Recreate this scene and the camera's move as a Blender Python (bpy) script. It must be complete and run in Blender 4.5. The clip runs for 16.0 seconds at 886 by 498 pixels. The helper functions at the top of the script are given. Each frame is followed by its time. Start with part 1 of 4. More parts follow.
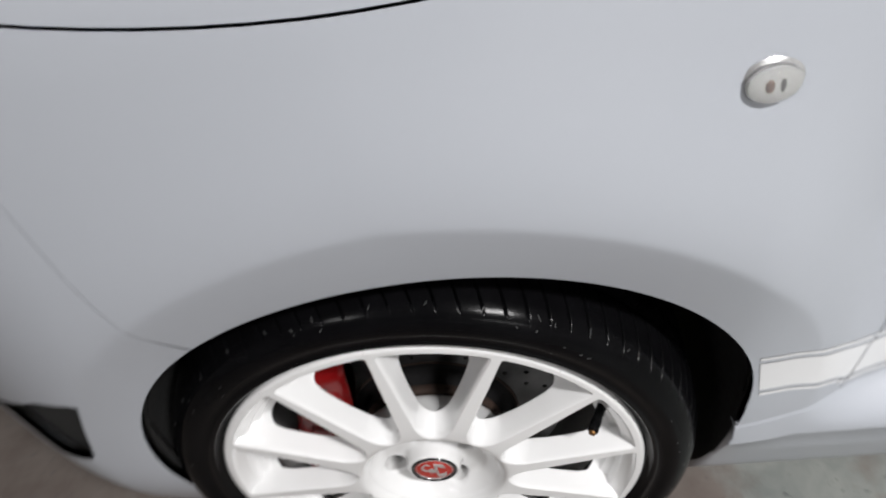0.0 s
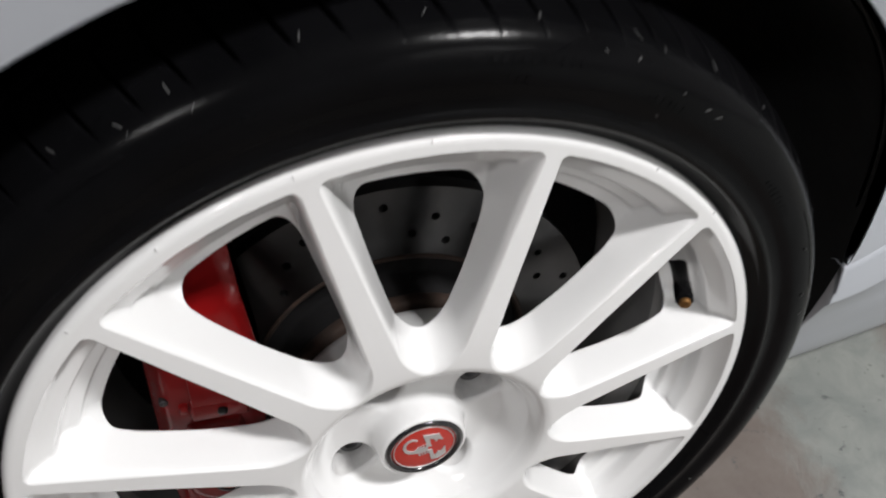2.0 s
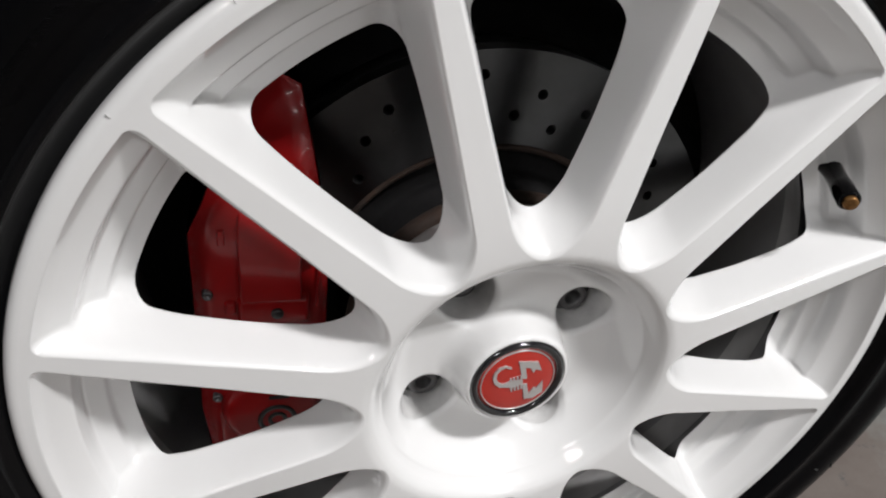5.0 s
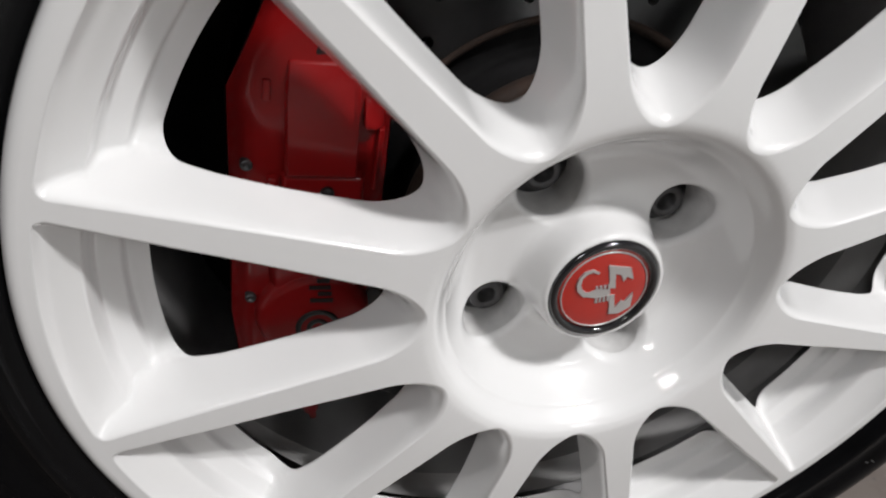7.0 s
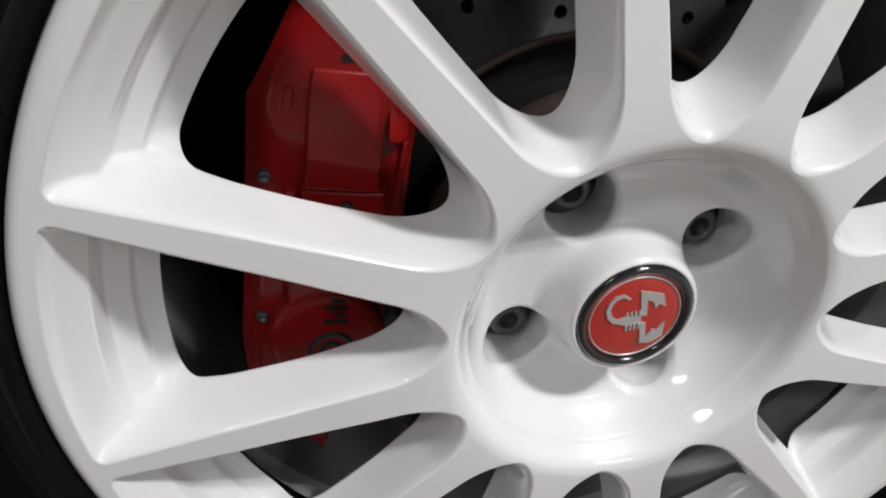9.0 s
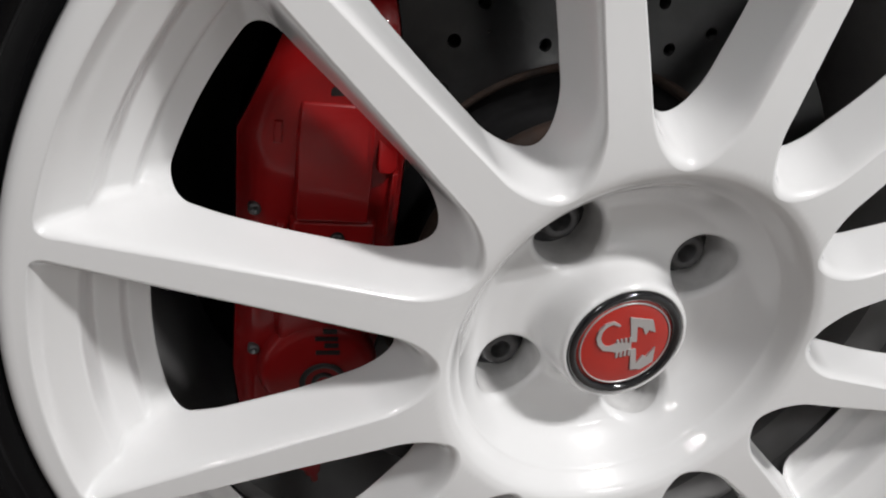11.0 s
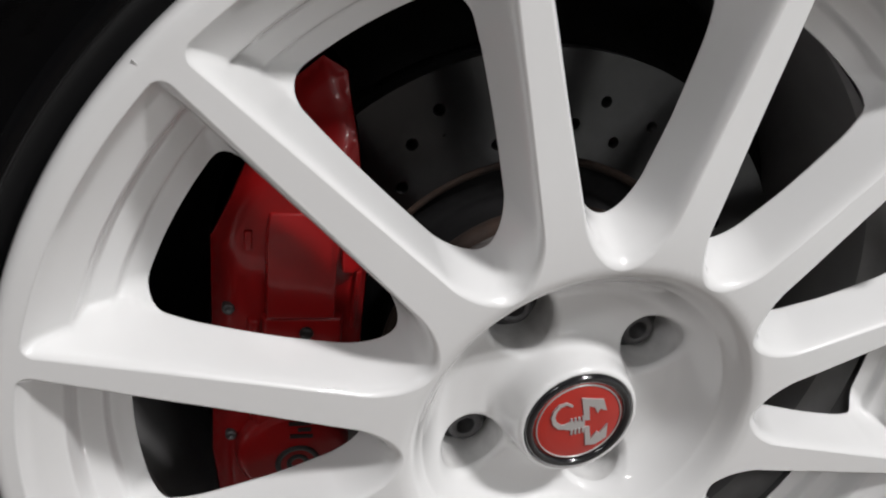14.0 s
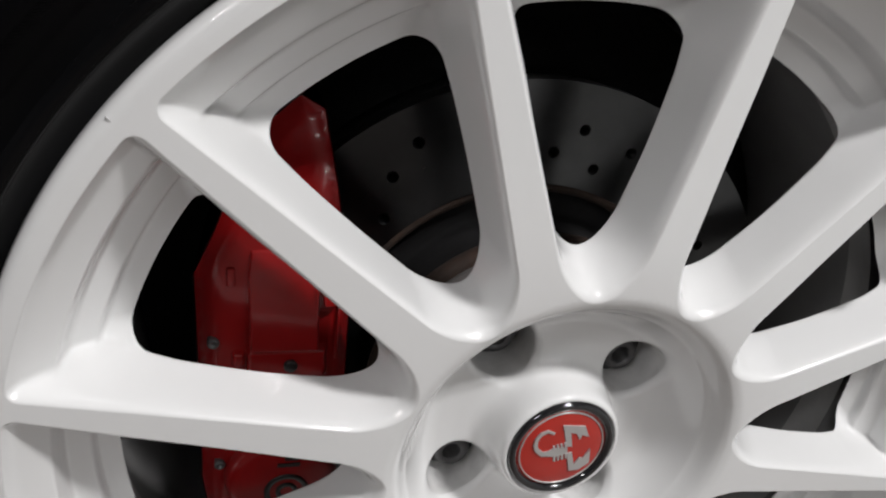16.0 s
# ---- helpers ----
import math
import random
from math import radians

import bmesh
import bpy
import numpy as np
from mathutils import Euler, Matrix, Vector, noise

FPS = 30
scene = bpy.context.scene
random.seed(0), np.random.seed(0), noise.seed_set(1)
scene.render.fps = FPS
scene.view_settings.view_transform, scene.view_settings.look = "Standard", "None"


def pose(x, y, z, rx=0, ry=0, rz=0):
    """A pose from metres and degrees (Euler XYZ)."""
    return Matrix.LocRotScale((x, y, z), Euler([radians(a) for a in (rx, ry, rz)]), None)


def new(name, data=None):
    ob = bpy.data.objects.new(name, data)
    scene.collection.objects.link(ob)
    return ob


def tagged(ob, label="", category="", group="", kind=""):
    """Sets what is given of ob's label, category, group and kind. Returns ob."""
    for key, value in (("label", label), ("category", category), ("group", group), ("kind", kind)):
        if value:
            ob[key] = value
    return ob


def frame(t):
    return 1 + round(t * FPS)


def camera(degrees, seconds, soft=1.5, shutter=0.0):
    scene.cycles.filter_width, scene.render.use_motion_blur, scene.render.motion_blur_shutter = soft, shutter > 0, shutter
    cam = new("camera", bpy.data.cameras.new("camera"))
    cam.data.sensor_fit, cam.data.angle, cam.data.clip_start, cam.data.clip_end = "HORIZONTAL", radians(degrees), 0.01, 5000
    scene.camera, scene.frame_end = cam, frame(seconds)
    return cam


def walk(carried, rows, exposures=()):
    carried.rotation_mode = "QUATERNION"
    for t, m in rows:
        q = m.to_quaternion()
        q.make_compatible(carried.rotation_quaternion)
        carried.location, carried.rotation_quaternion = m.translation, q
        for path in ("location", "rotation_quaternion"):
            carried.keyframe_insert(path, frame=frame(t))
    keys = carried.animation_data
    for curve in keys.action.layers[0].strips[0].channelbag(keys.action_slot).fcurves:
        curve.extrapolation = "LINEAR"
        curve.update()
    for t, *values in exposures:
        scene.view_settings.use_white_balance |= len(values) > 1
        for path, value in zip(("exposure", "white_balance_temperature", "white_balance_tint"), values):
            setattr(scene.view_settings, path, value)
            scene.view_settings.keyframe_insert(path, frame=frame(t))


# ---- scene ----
from mathutils.geometry import delaunay_2d_cdt

# ---------------------------------------------------------------- camera
cam = camera(66.85, 16.0, soft=2.0, shutter=0.6)
ROWS = [
    (0.0, 0.1221, -0.3651, 0.9896, 46.07, 9.00, 0.40),
    (0.5, 0.0516, -0.3215, 0.9776, 43.72, 7.81, -12.30),
    (1.0, 0.0513, -0.2919, 0.8742, 43.18, 8.07, -13.50),
    (1.5, 0.0127, -0.2538, 0.7706, 45.05, 8.12, -16.46),
    (2.0, -0.0192, -0.2404, 0.6775, 48.47, 6.65, -17.73),
    (2.5, -0.0481, -0.2397, 0.6427, 52.89, 6.30, -17.55),
    (3.0, -0.0706, -0.2389, 0.6078, 54.82, 5.72, -16.67),
    (5.5, -0.0804, -0.2279, 0.5484, 54.77, 6.27, -14.83),
    (6.0, -0.0928, -0.2240, 0.5297, 54.72, 6.49, -14.43),
    (6.5, -0.1013, -0.2164, 0.5120, 54.55, 5.71, -13.88),
    (7.0, -0.1072, -0.2065, 0.4927, 54.01, 4.43, -13.07),
    (7.5, -0.1112, -0.1971, 0.4759, 54.68, 4.27, -12.26),
    (8.0, -0.1142, -0.1937, 0.4696, 56.15, 4.17, -12.00),
    (8.5, -0.1144, -0.1955, 0.4729, 57.10, 3.76, -12.24),
    (9.0, -0.1125, -0.1979, 0.4801, 57.16, 3.79, -11.78),
    (11.5, -0.1112, -0.2002, 0.4807, 60.02, 4.15, -12.81),
    (12.0, -0.1088, -0.2001, 0.4848, 59.78, 4.41, -12.73),
    (12.5, -0.1051, -0.2020, 0.4922, 60.00, 4.93, -13.17),
    (13.0, -0.1017, -0.2044, 0.4997, 60.39, 4.97, -13.45),
    (13.5, -0.0986, -0.2071, 0.5071, 61.38, 5.11, -13.77),
    (14.0, -0.0956, -0.2093, 0.5135, 62.04, 5.20, -13.75),
    (14.5, -0.0928, -0.2104, 0.5178, 62.23, 5.65, -13.28),
    (15.0, -0.0897, -0.2101, 0.5205, 62.00, 5.98, -13.39),
    (15.5, -0.0864, -0.2097, 0.5229, 61.73, 6.35, -12.89),
    (16.0, -0.0830, -0.2100, 0.5262, 62.16, 6.21, -13.74),
]
EXPOSURES = [(0.0, 0.30), (1.2, 0.38), (2.5, 0.40), (5.5, 0.28), (7.0, 0.20), (12.5, 0.12), (16.0, 0.08)]
walk(cam, [(t, pose(x, y, z, rx, ry, rz)) for t, x, y, z, rx, ry, rz in ROWS], EXPOSURES)

# ---------------------------------------------------------------- light
# First two follow the highlights; the third is an added, unseen fill lamp.
LAMPS = [(1.55, -1.38, 2.58), (-1.35, -1.75, 2.58), (2.40, -4.30, 2.58)]
LAMP_POWER = [98.0, 14.0, 40.0]
TUBE = [(0.62, 0.07), (0.62, 0.07), (1.50, 0.30)]  # length and width of each of their two tubes
world = bpy.data.worlds.new("garage_air")
world.use_nodes = True
world.node_tree.nodes["Background"].inputs["Color"].default_value = (0.5, 0.5, 0.5, 1)
world.node_tree.nodes["Background"].inputs["Strength"].default_value = 0.005
scene.world = world

# ---------------------------------------------------------------- materials


def material(name, colour, rough=0.5, metal=0.0, coat=0.0, vary=0.0, scale=20.0, bump=0.0, bump_scale=200.0, colour2=None, spec=0.5):
    """A surface with two scales of variation in colour and roughness, and fine relief."""
    mat = bpy.data.materials.new(name)
    mat.use_nodes = True
    tree = mat.node_tree
    bsdf = tree.nodes["Principled BSDF"]
    bsdf.inputs["Base Color"].default_value = (*colour, 1)
    bsdf.inputs["Roughness"].default_value = rough
    bsdf.inputs["Metallic"].default_value = metal
    bsdf.inputs["Coat Weight"].default_value = coat
    bsdf.inputs["Coat Roughness"].default_value = 0.08
    bsdf.inputs["Specular IOR Level"].default_value = spec
    coords = tree.nodes.new("ShaderNodeTexCoord")
    if vary or colour2:
        n1 = tree.nodes.new("ShaderNodeTexNoise")
        n1.inputs["Scale"].default_value, n1.inputs["Detail"].default_value = scale, 8
        tree.links.new(coords.outputs["Object"], n1.inputs["Vector"])
        ramp = tree.nodes.new("ShaderNodeValToRGB")
        ramp.color_ramp.elements[0].position, ramp.color_ramp.elements[1].position = 0.35, 0.65
        c2 = colour2 or tuple(c * (1 - vary) for c in colour)
        ramp.color_ramp.elements[0].color = (*c2, 1)
        ramp.color_ramp.elements[1].color = (*colour, 1)
        tree.links.new(n1.outputs["Fac"], ramp.inputs["Fac"])
        tree.links.new(ramp.outputs["Color"], bsdf.inputs["Base Color"])
        n2 = tree.nodes.new("ShaderNodeTexNoise")
        n2.inputs["Scale"].default_value, n2.inputs["Detail"].default_value = scale * 6, 4
        tree.links.new(coords.outputs["Object"], n2.inputs["Vector"])
        span = tree.nodes.new("ShaderNodeMapRange")
        span.inputs["To Min"].default_value, span.inputs["To Max"].default_value = rough * 0.8, min(1, rough * 1.25)
        tree.links.new(n2.outputs["Fac"], span.inputs["Value"])
        tree.links.new(span.outputs["Result"], bsdf.inputs["Roughness"])
    if bump:
        n3 = tree.nodes.new("ShaderNodeTexNoise")
        n3.inputs["Scale"].default_value, n3.inputs["Detail"].default_value = bump_scale, 6
        tree.links.new(coords.outputs["Object"], n3.inputs["Vector"])
        b = tree.nodes.new("ShaderNodeBump")
        b.inputs["Strength"].default_value, b.inputs["Distance"].default_value = bump, 0.002
        tree.links.new(n3.outputs["Fac"], b.inputs["Height"])
        tree.links.new(b.outputs["Normal"], bsdf.inputs["Normal"])
    return mat


WHITE = material("wheel_white_paint", (0.80, 0.80, 0.80), 0.35, coat=1.0, spec=0.35)
WHITE.node_tree.nodes["Principled BSDF"].inputs["Coat Roughness"].default_value = 0.05
# White paint made greyer: the shade inside the bolt holes is in this colour.
WELL = material("shade_grey_bolt_hole_paint", (0.72, 0.715, 0.71), 0.4, vary=0.15, scale=120)
BARREL = material("wheel_barrel_grey", (0.34, 0.335, 0.335), 0.32, colour2=(0.20, 0.196, 0.196), scale=9)
OVERSPRAY = material("wheel_barrel_overspray", (0.70, 0.69, 0.685), 0.32, colour2=(0.36, 0.352, 0.35), scale=11)
RUBBER = material("tyre_rubber", (0.0035, 0.0035, 0.004), 0.17, vary=0.3, scale=30, bump=0.04, bump_scale=260, spec=0.07)
# Far lighter than the tyre: the whiskers' glints are painted as grey.
WHISKER = material("glint_grey_whisker", (0.08, 0.08, 0.08), 0.3, vary=0.6, scale=40)
RUBBER_WET = material("tyre_rubber_dressed", (0.004, 0.004, 0.0045), 0.08, vary=0.2, scale=40, spec=0.12)
BODY = material("body_grey_paint", (0.434, 0.456, 0.497), 0.42, coat=0.45, vary=0.02, scale=3)
STRIPE = material("stripe_white_film", (0.78, 0.785, 0.795), 0.35, coat=0.3, vary=0.04, scale=8)
BLACK = material("black_plastic", (0.012, 0.012, 0.012), 0.7, vary=0.4, scale=20, bump=0.1, bump_scale=150)
GAP = material("panel_gap_black", (0.01, 0.01, 0.01), 0.9)
RED = material("caliper_red_paint", (0.27, 0.005, 0.006), 0.36, coat=0.35, vary=0.2, scale=25, bump=0.02, bump_scale=200, spec=0.25)
STEEL = material("disc_steel", (0.095, 0.095, 0.096), 0.30, metal=1.0, vary=0.35, scale=26, bump=0.04, bump_scale=350)


def brush(mat, amount):
    """Turning marks round the y axis: stretched reflections and fine rings."""
    tree = mat.node_tree
    bsdf = tree.nodes["Principled BSDF"]
    bsdf.inputs["Anisotropic"].default_value = amount
    bsdf.inputs["Anisotropic Rotation"].default_value = 0.25
    tan = tree.nodes.new("ShaderNodeTangent")
    tan.direction_type, tan.axis = "RADIAL", "Y"
    tree.links.new(tan.outputs["Tangent"], bsdf.inputs["Tangent"])


brush(STEEL, 0.95)
RUST = material("rust", (0.034, 0.017, 0.010), 0.85, colour2=(0.02, 0.012, 0.009), scale=90, bump=0.2)
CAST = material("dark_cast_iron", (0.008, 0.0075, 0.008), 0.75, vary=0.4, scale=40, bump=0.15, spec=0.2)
BOLT = material("zinc_bolt", (0.15, 0.15, 0.154), 0.40, metal=0.8, vary=0.3, scale=150)
CAPRED = material("cap_red_enamel", (0.50, 0.022, 0.012), 0.16, coat=1.0, vary=0.12, scale=60)
CAPBLACK = material("cap_black_gloss", (0.008, 0.008, 0.010), 0.10, coat=1.0)
SILVER = material("emblem_silver", (0.52, 0.50, 0.49), 0.35, metal=0.3)
BRASS = material("brass", (0.30, 0.15, 0.05), 0.4, metal=0.8, vary=0.6, scale=300)
CHROME = material("lamp_chrome", (0.90, 0.90, 0.90), 0.20, metal=0.85)
# Black of the print, also used to paint the dark of two caliper recesses.
INK_AND_SHADE = material("black_print_and_recess_shade", (0.012, 0.010, 0.010), 0.4)
AMBER = material("dull_amber_bulb", (0.16, 0.065, 0.035), 0.3)
SCUFF = material("grey_scuff", (0.34, 0.33, 0.33), 0.6)
WALL = material("wall_paint", (0.46, 0.46, 0.46), 0.8, vary=0.08, scale=2, bump=0.1, bump_scale=60)
CEIL = material("ceiling_paint", (0.70, 0.70, 0.70), 0.9, vary=0.05, scale=2)
HOUSING = material("lamp_housing_white", (0.75, 0.75, 0.75), 0.5)

GLASS = bpy.data.materials.new("lamp_lens_clear")
GLASS.use_nodes = True
_g = GLASS.node_tree.nodes["Principled BSDF"]
_g.inputs["Transmission Weight"].default_value = 0.85
_g.inputs["Roughness"].default_value = 0.03
_g.inputs["IOR"].default_value = 1.3
_g.inputs["Base Color"].default_value = (0.95, 0.95, 0.95, 1)

FLOOR = bpy.data.materials.new("worn_painted_concrete")
FLOOR.use_nodes = True


def floor_nodes(tree):
    bsdf = tree.nodes["Principled BSDF"]
    co = tree.nodes.new("ShaderNodeTexCoord")

    def noise_ramp(scale, lo, hi, c0, c1, detail=10, distort=0.0):
        n = tree.nodes.new("ShaderNodeTexNoise")
        n.inputs["Scale"].default_value, n.inputs["Detail"].default_value, n.inputs["Distortion"].default_value = scale, detail, distort
        n.inputs["Roughness"].default_value = 0.65
        r = tree.nodes.new("ShaderNodeValToRGB")
        r.color_ramp.elements[0].position, r.color_ramp.elements[1].position = lo, hi
        r.color_ramp.elements[0].color, r.color_ramp.elements[1].color = (*c0, 1), (*c1, 1)
        tree.links.new(co.outputs["Object"], n.inputs["Vector"])
        tree.links.new(n.outputs["Fac"], r.inputs["Fac"])
        return r

    bare = noise_ramp(14, 0.3, 0.7, (0.13, 0.105, 0.092), (0.19, 0.165, 0.148))
    paint = noise_ramp(16, 0.30, 0.70, (0.165, 0.18, 0.172), (0.265, 0.275, 0.255), distort=0.6)
    mask = noise_ramp(3.4, 0.44, 0.56, (0, 0, 0), (1, 1, 1), distort=0.4)
    lean = tree.nodes.new("ShaderNodeSeparateXYZ")
    tree.links.new(co.outputs["Object"], lean.inputs[0])
    shift = tree.nodes.new("ShaderNodeMath")
    shift.operation = "MULTIPLY_ADD"
    shift.inputs[1].default_value, shift.inputs[2].default_value = 0.9, -0.37
    tree.links.new(lean.outputs["X"], shift.inputs[0])
    drift = tree.nodes.new("ShaderNodeMath")
    drift.operation = "ADD"
    drift.use_clamp = True
    cap_ = tree.nodes.new("ShaderNodeClamp")
    cap_.inputs["Min"].default_value, cap_.inputs["Max"].default_value = -0.12, 0.08
    tree.links.new(shift.outputs[0], cap_.inputs["Value"])
    source = mask.inputs["Fac"].links[0].from_socket
    tree.links.new(source, drift.inputs[0])
    tree.links.new(cap_.outputs[0], drift.inputs[1])
    tree.links.new(drift.outputs[0], mask.inputs["Fac"])
    speck = noise_ramp(55, 0.60, 0.68, (0, 0, 0), (1, 1, 1))
    mix = tree.nodes.new("ShaderNodeMixRGB")
    tree.links.new(mask.outputs["Color"], mix.inputs["Fac"])
    tree.links.new(bare.outputs["Color"], mix.inputs["Color1"])
    tree.links.new(paint.outputs["Color"], mix.inputs["Color2"])
    mix2 = tree.nodes.new("ShaderNodeMixRGB")
    mix2.inputs["Color2"].default_value = (0.085, 0.09, 0.09, 1)
    tree.links.new(speck.outputs["Color"], mix2.inputs["Fac"])
    tree.links.new(mix.outputs["Color"], mix2.inputs["Color1"])
    tree.links.new(mix2.outputs["Color"], bsdf.inputs["Base Color"])
    bsdf.inputs["Roughness"].default_value = 0.55
    b = tree.nodes.new("ShaderNodeBump")
    b.inputs["Strength"].default_value, b.inputs["Distance"].default_value = 0.3, 0.004
    tree.links.new(mask.outputs["Color"], b.inputs["Height"])
    tree.links.new(b.outputs["Normal"], bsdf.inputs["Normal"])


floor_nodes(FLOOR.node_tree)

# ---------------------------------------------------------------- helpers of this scene
ZC = 0.298  # height of the wheel's axle


def finish(name, bm, mat, parent=None, label="", smooth=True):
    me = bpy.data.meshes.new(name)
    bm.to_mesh(me)
    bm.free()
    me.materials.append(mat)
    if smooth:
        me.polygons.foreach_set("use_smooth", [True] * len(me.polygons))
    ob = new(name, me)
    if parent:
        ob.parent = parent
    if label:
        ob["label"] = label
    return ob


def part(name, bm, mat, parent, label="", smooth=True):
    return finish(name, bm, mat, parent, label, smooth)


def mesh_from(verts, faces):
    me = bpy.data.meshes.new("tmp")
    me.from_pydata(verts, [], faces)
    bm = bmesh.new()
    bm.from_mesh(me)
    bpy.data.meshes.remove(me)
    return bm


def revolve(profile, n=192, a0=0.0, a1=2 * math.pi, cx=0.0, cz=0.0):
    """A ring surface about the y axis from (radius, y) pairs."""
    closed = abs(a1 - a0 - 2 * math.pi) < 1e-6
    cols = n if closed else n + 1
    verts, faces = [], []
    for i in range(cols):
        a = a0 + (a1 - a0) * i / n
        for r, y in profile:
            verts.append((cx + r * math.cos(a), y, cz + r * math.sin(a)))
    m = len(profile)
    for i in range(n):
        j = (i + 1) % cols
        for k in range(m - 1):
            faces.append((i * m + k, i * m + k + 1, j * m + k + 1, j * m + k))
    return mesh_from(verts, faces)


def box(x0, x1, y0, y1, z0, z1, bevel=0.0, seg=2):
    bm = bmesh.new()
    bmesh.ops.create_cube(bm, size=1, matrix=Matrix.Translation(((x0 + x1) / 2, (y0 + y1) / 2, (z0 + z1) / 2)) @ Matrix.Diagonal((x1 - x0, y1 - y0, z1 - z0, 1)))
    if bevel:
        bmesh.ops.bevel(bm, geom=bm.edges[:], offset=bevel, segments=seg, affect="EDGES", profile=0.5)
    return bm


def inside(p, poly):
    x, y = p
    hit = False
    for (x0, y0), (x1, y1) in zip(poly, poly[1:] + poly[:1]):
        if (y0 > y) != (y1 > y) and x < x0 + (y - y0) / (y1 - y0) * (x1 - x0):
            hit = not hit
    return hit


def edge_distance(p, poly):
    best = 1e9
    for (x0, y0), (x1, y1) in zip(poly, poly[1:] + poly[:1]):
        dx, dy = x1 - x0, y1 - y0
        u = max(0, min(1, ((p[0] - x0) * dx + (p[1] - y0) * dy) / (dx * dx + dy * dy + 1e-12)))
        best = min(best, math.hypot(p[0] - x0 - u * dx, p[1] - y0 - u * dy))
    return best


def resample(poly, step):
    out = []
    for (x0, y0), (x1, y1) in zip(poly, poly[1:] + poly[:1]):
        n = max(1, int(math.hypot(x1 - x0, y1 - y0) / step + 0.5))
        out += [(x0 + (x1 - x0) * k / n, y0 + (y1 - y0) * k / n) for k in range(n)]
    return out


def fill(outline, holes, step, extra=()):
    """Triangles over a flat outline with holes: points and faces, and the loops as lists of point numbers."""
    loops = [resample(p, step) for p in (outline, *holes)]
    pts, edges, spans = [], [], []
    for lp in loops:
        s = len(pts)
        pts += lp
        edges += [(s + k, s + (k + 1) % len(lp)) for k in range(len(lp))]
    xs, zs = [p[0] for p in outline], [p[1] for p in outline]
    row = 0
    z = min(zs)
    inner = list(extra)
    while z < max(zs):
        x = min(xs) + (step / 2 if row % 2 else 0)
        while x < max(xs):
            inner.append((x, z))
            x += step
        z += step * 0.866
        row += 1
    for p in inner:
        if inside(p, loops[0]) and not any(inside(p, h) for h in loops[1:]) and all(edge_distance(p, lp) > step * 0.45 for lp in loops):
            pts.append(p)
    co, ed, fa, oc, _, _ = delaunay_2d_cdt([Vector(p) for p in pts], edges, [], 0, 1e-7)
    keep = []
    for f in fa:
        c = (sum(co[i][0] for i in f) / len(f), sum(co[i][1] for i in f) / len(f))
        if inside(c, loops[0]) and not any(inside(c, h) for h in loops[1:]):
            keep.append(list(f))
    index = {}
    for i, olds in enumerate(oc):
        for o in olds:
            index[o] = i
    s, loop_ids = 0, []
    for lp in loops:
        loop_ids.append([index[s + k] for k in range(len(lp))])
        s += len(lp)
    return [tuple(c) for c in co], keep, loop_ids


def sheet(name, outline, holes, surface, mat, parent, label="", step=0.012, depth=0.012, extra=(), inset=0.002):
    """A panel over an outline in (x, z), shaped by y = surface(x, z), with edges turned back by depth."""
    co, fa, loops = fill(outline, holes, step, extra)
    verts = [(x, surface(x, z), z) for x, z in co]
    faces = []
    for f in fa:
        a, b, c = (Vector(verts[i]) for i in f[:3])
        faces.append(f if (b - a).cross(c - a).y < 0 else f[::-1])
    e = 0.0008
    norms = []
    for x, z in co:
        n = Vector(((surface(x + e, z) - surface(x - e, z)) / (2 * e), -1, (surface(x, z + e) - surface(x, z - e)) / (2 * e)))
        norms.append(n.normalized())
    for k, lp in enumerate(loops):
        poly = [co[i] for i in lp]
        area = sum(p[0] * q[1] - q[0] * p[1] for p, q in zip(poly, poly[1:] + poly[:1]))
        sign = (1 if area > 0 else -1) * (1 if k == 0 else -1)
        rows_ = [lp]
        for push, back in ((inset * 0.0, 0.0), (-inset * 0.3, 0.0005), (-inset * 0.4, 0.0016), (inset * 0.5, depth)):
            row = []
            for j, i in enumerate(lp):
                p, q = Vector(co[lp[j - 1]]), Vector(co[lp[(j + 1) % len(lp)]])
                t = (q - p).normalized()
                out = Vector((t.y, -t.x)) * sign
                v = verts[i]
                row.append(len(verts))
                verts.append((v[0] - out.x * push, v[1] + back, v[2] - out.y * push))
                nn = norms[i] if back == 0 else (norms[i] * 0.5 + Vector((out.x, 0, out.y))).normalized() if back < 0.001 else Vector((out.x, 0, out.y))
                norms.append(nn)
            rows_.append(row)
        for ra, rb in zip(rows_[:-1], rows_[1:]):
            for j in range(len(lp)):
                j2 = (j + 1) % len(lp)
                f = [ra[j], ra[j2], rb[j2], rb[j]]
                faces.append(f if sign > 0 else f[::-1])
    me = bpy.data.meshes.new(name)
    me.from_pydata(verts, [], faces)
    me.materials.append(mat)
    me.polygons.foreach_set("use_smooth", [True] * len(me.polygons))
    me.update()
    me.normals_split_custom_set_from_vertices([tuple(n) for n in norms])
    ob = new(name, me)
    ob.parent = parent
    if label:
        ob["label"] = label
    return ob


def softplus(v, k):
    return k * math.log1p(math.exp(max(-40, min(40, v / k))))


def lerp_table(table, x):
    for (x0, y0), (x1, y1) in zip(table[:-1], table[1:]):
        if x <= x1:
            return y0 + (y1 - y0) * max(0, min(1, (x - x0) / (x1 - x0)))
    return table[-1][1]


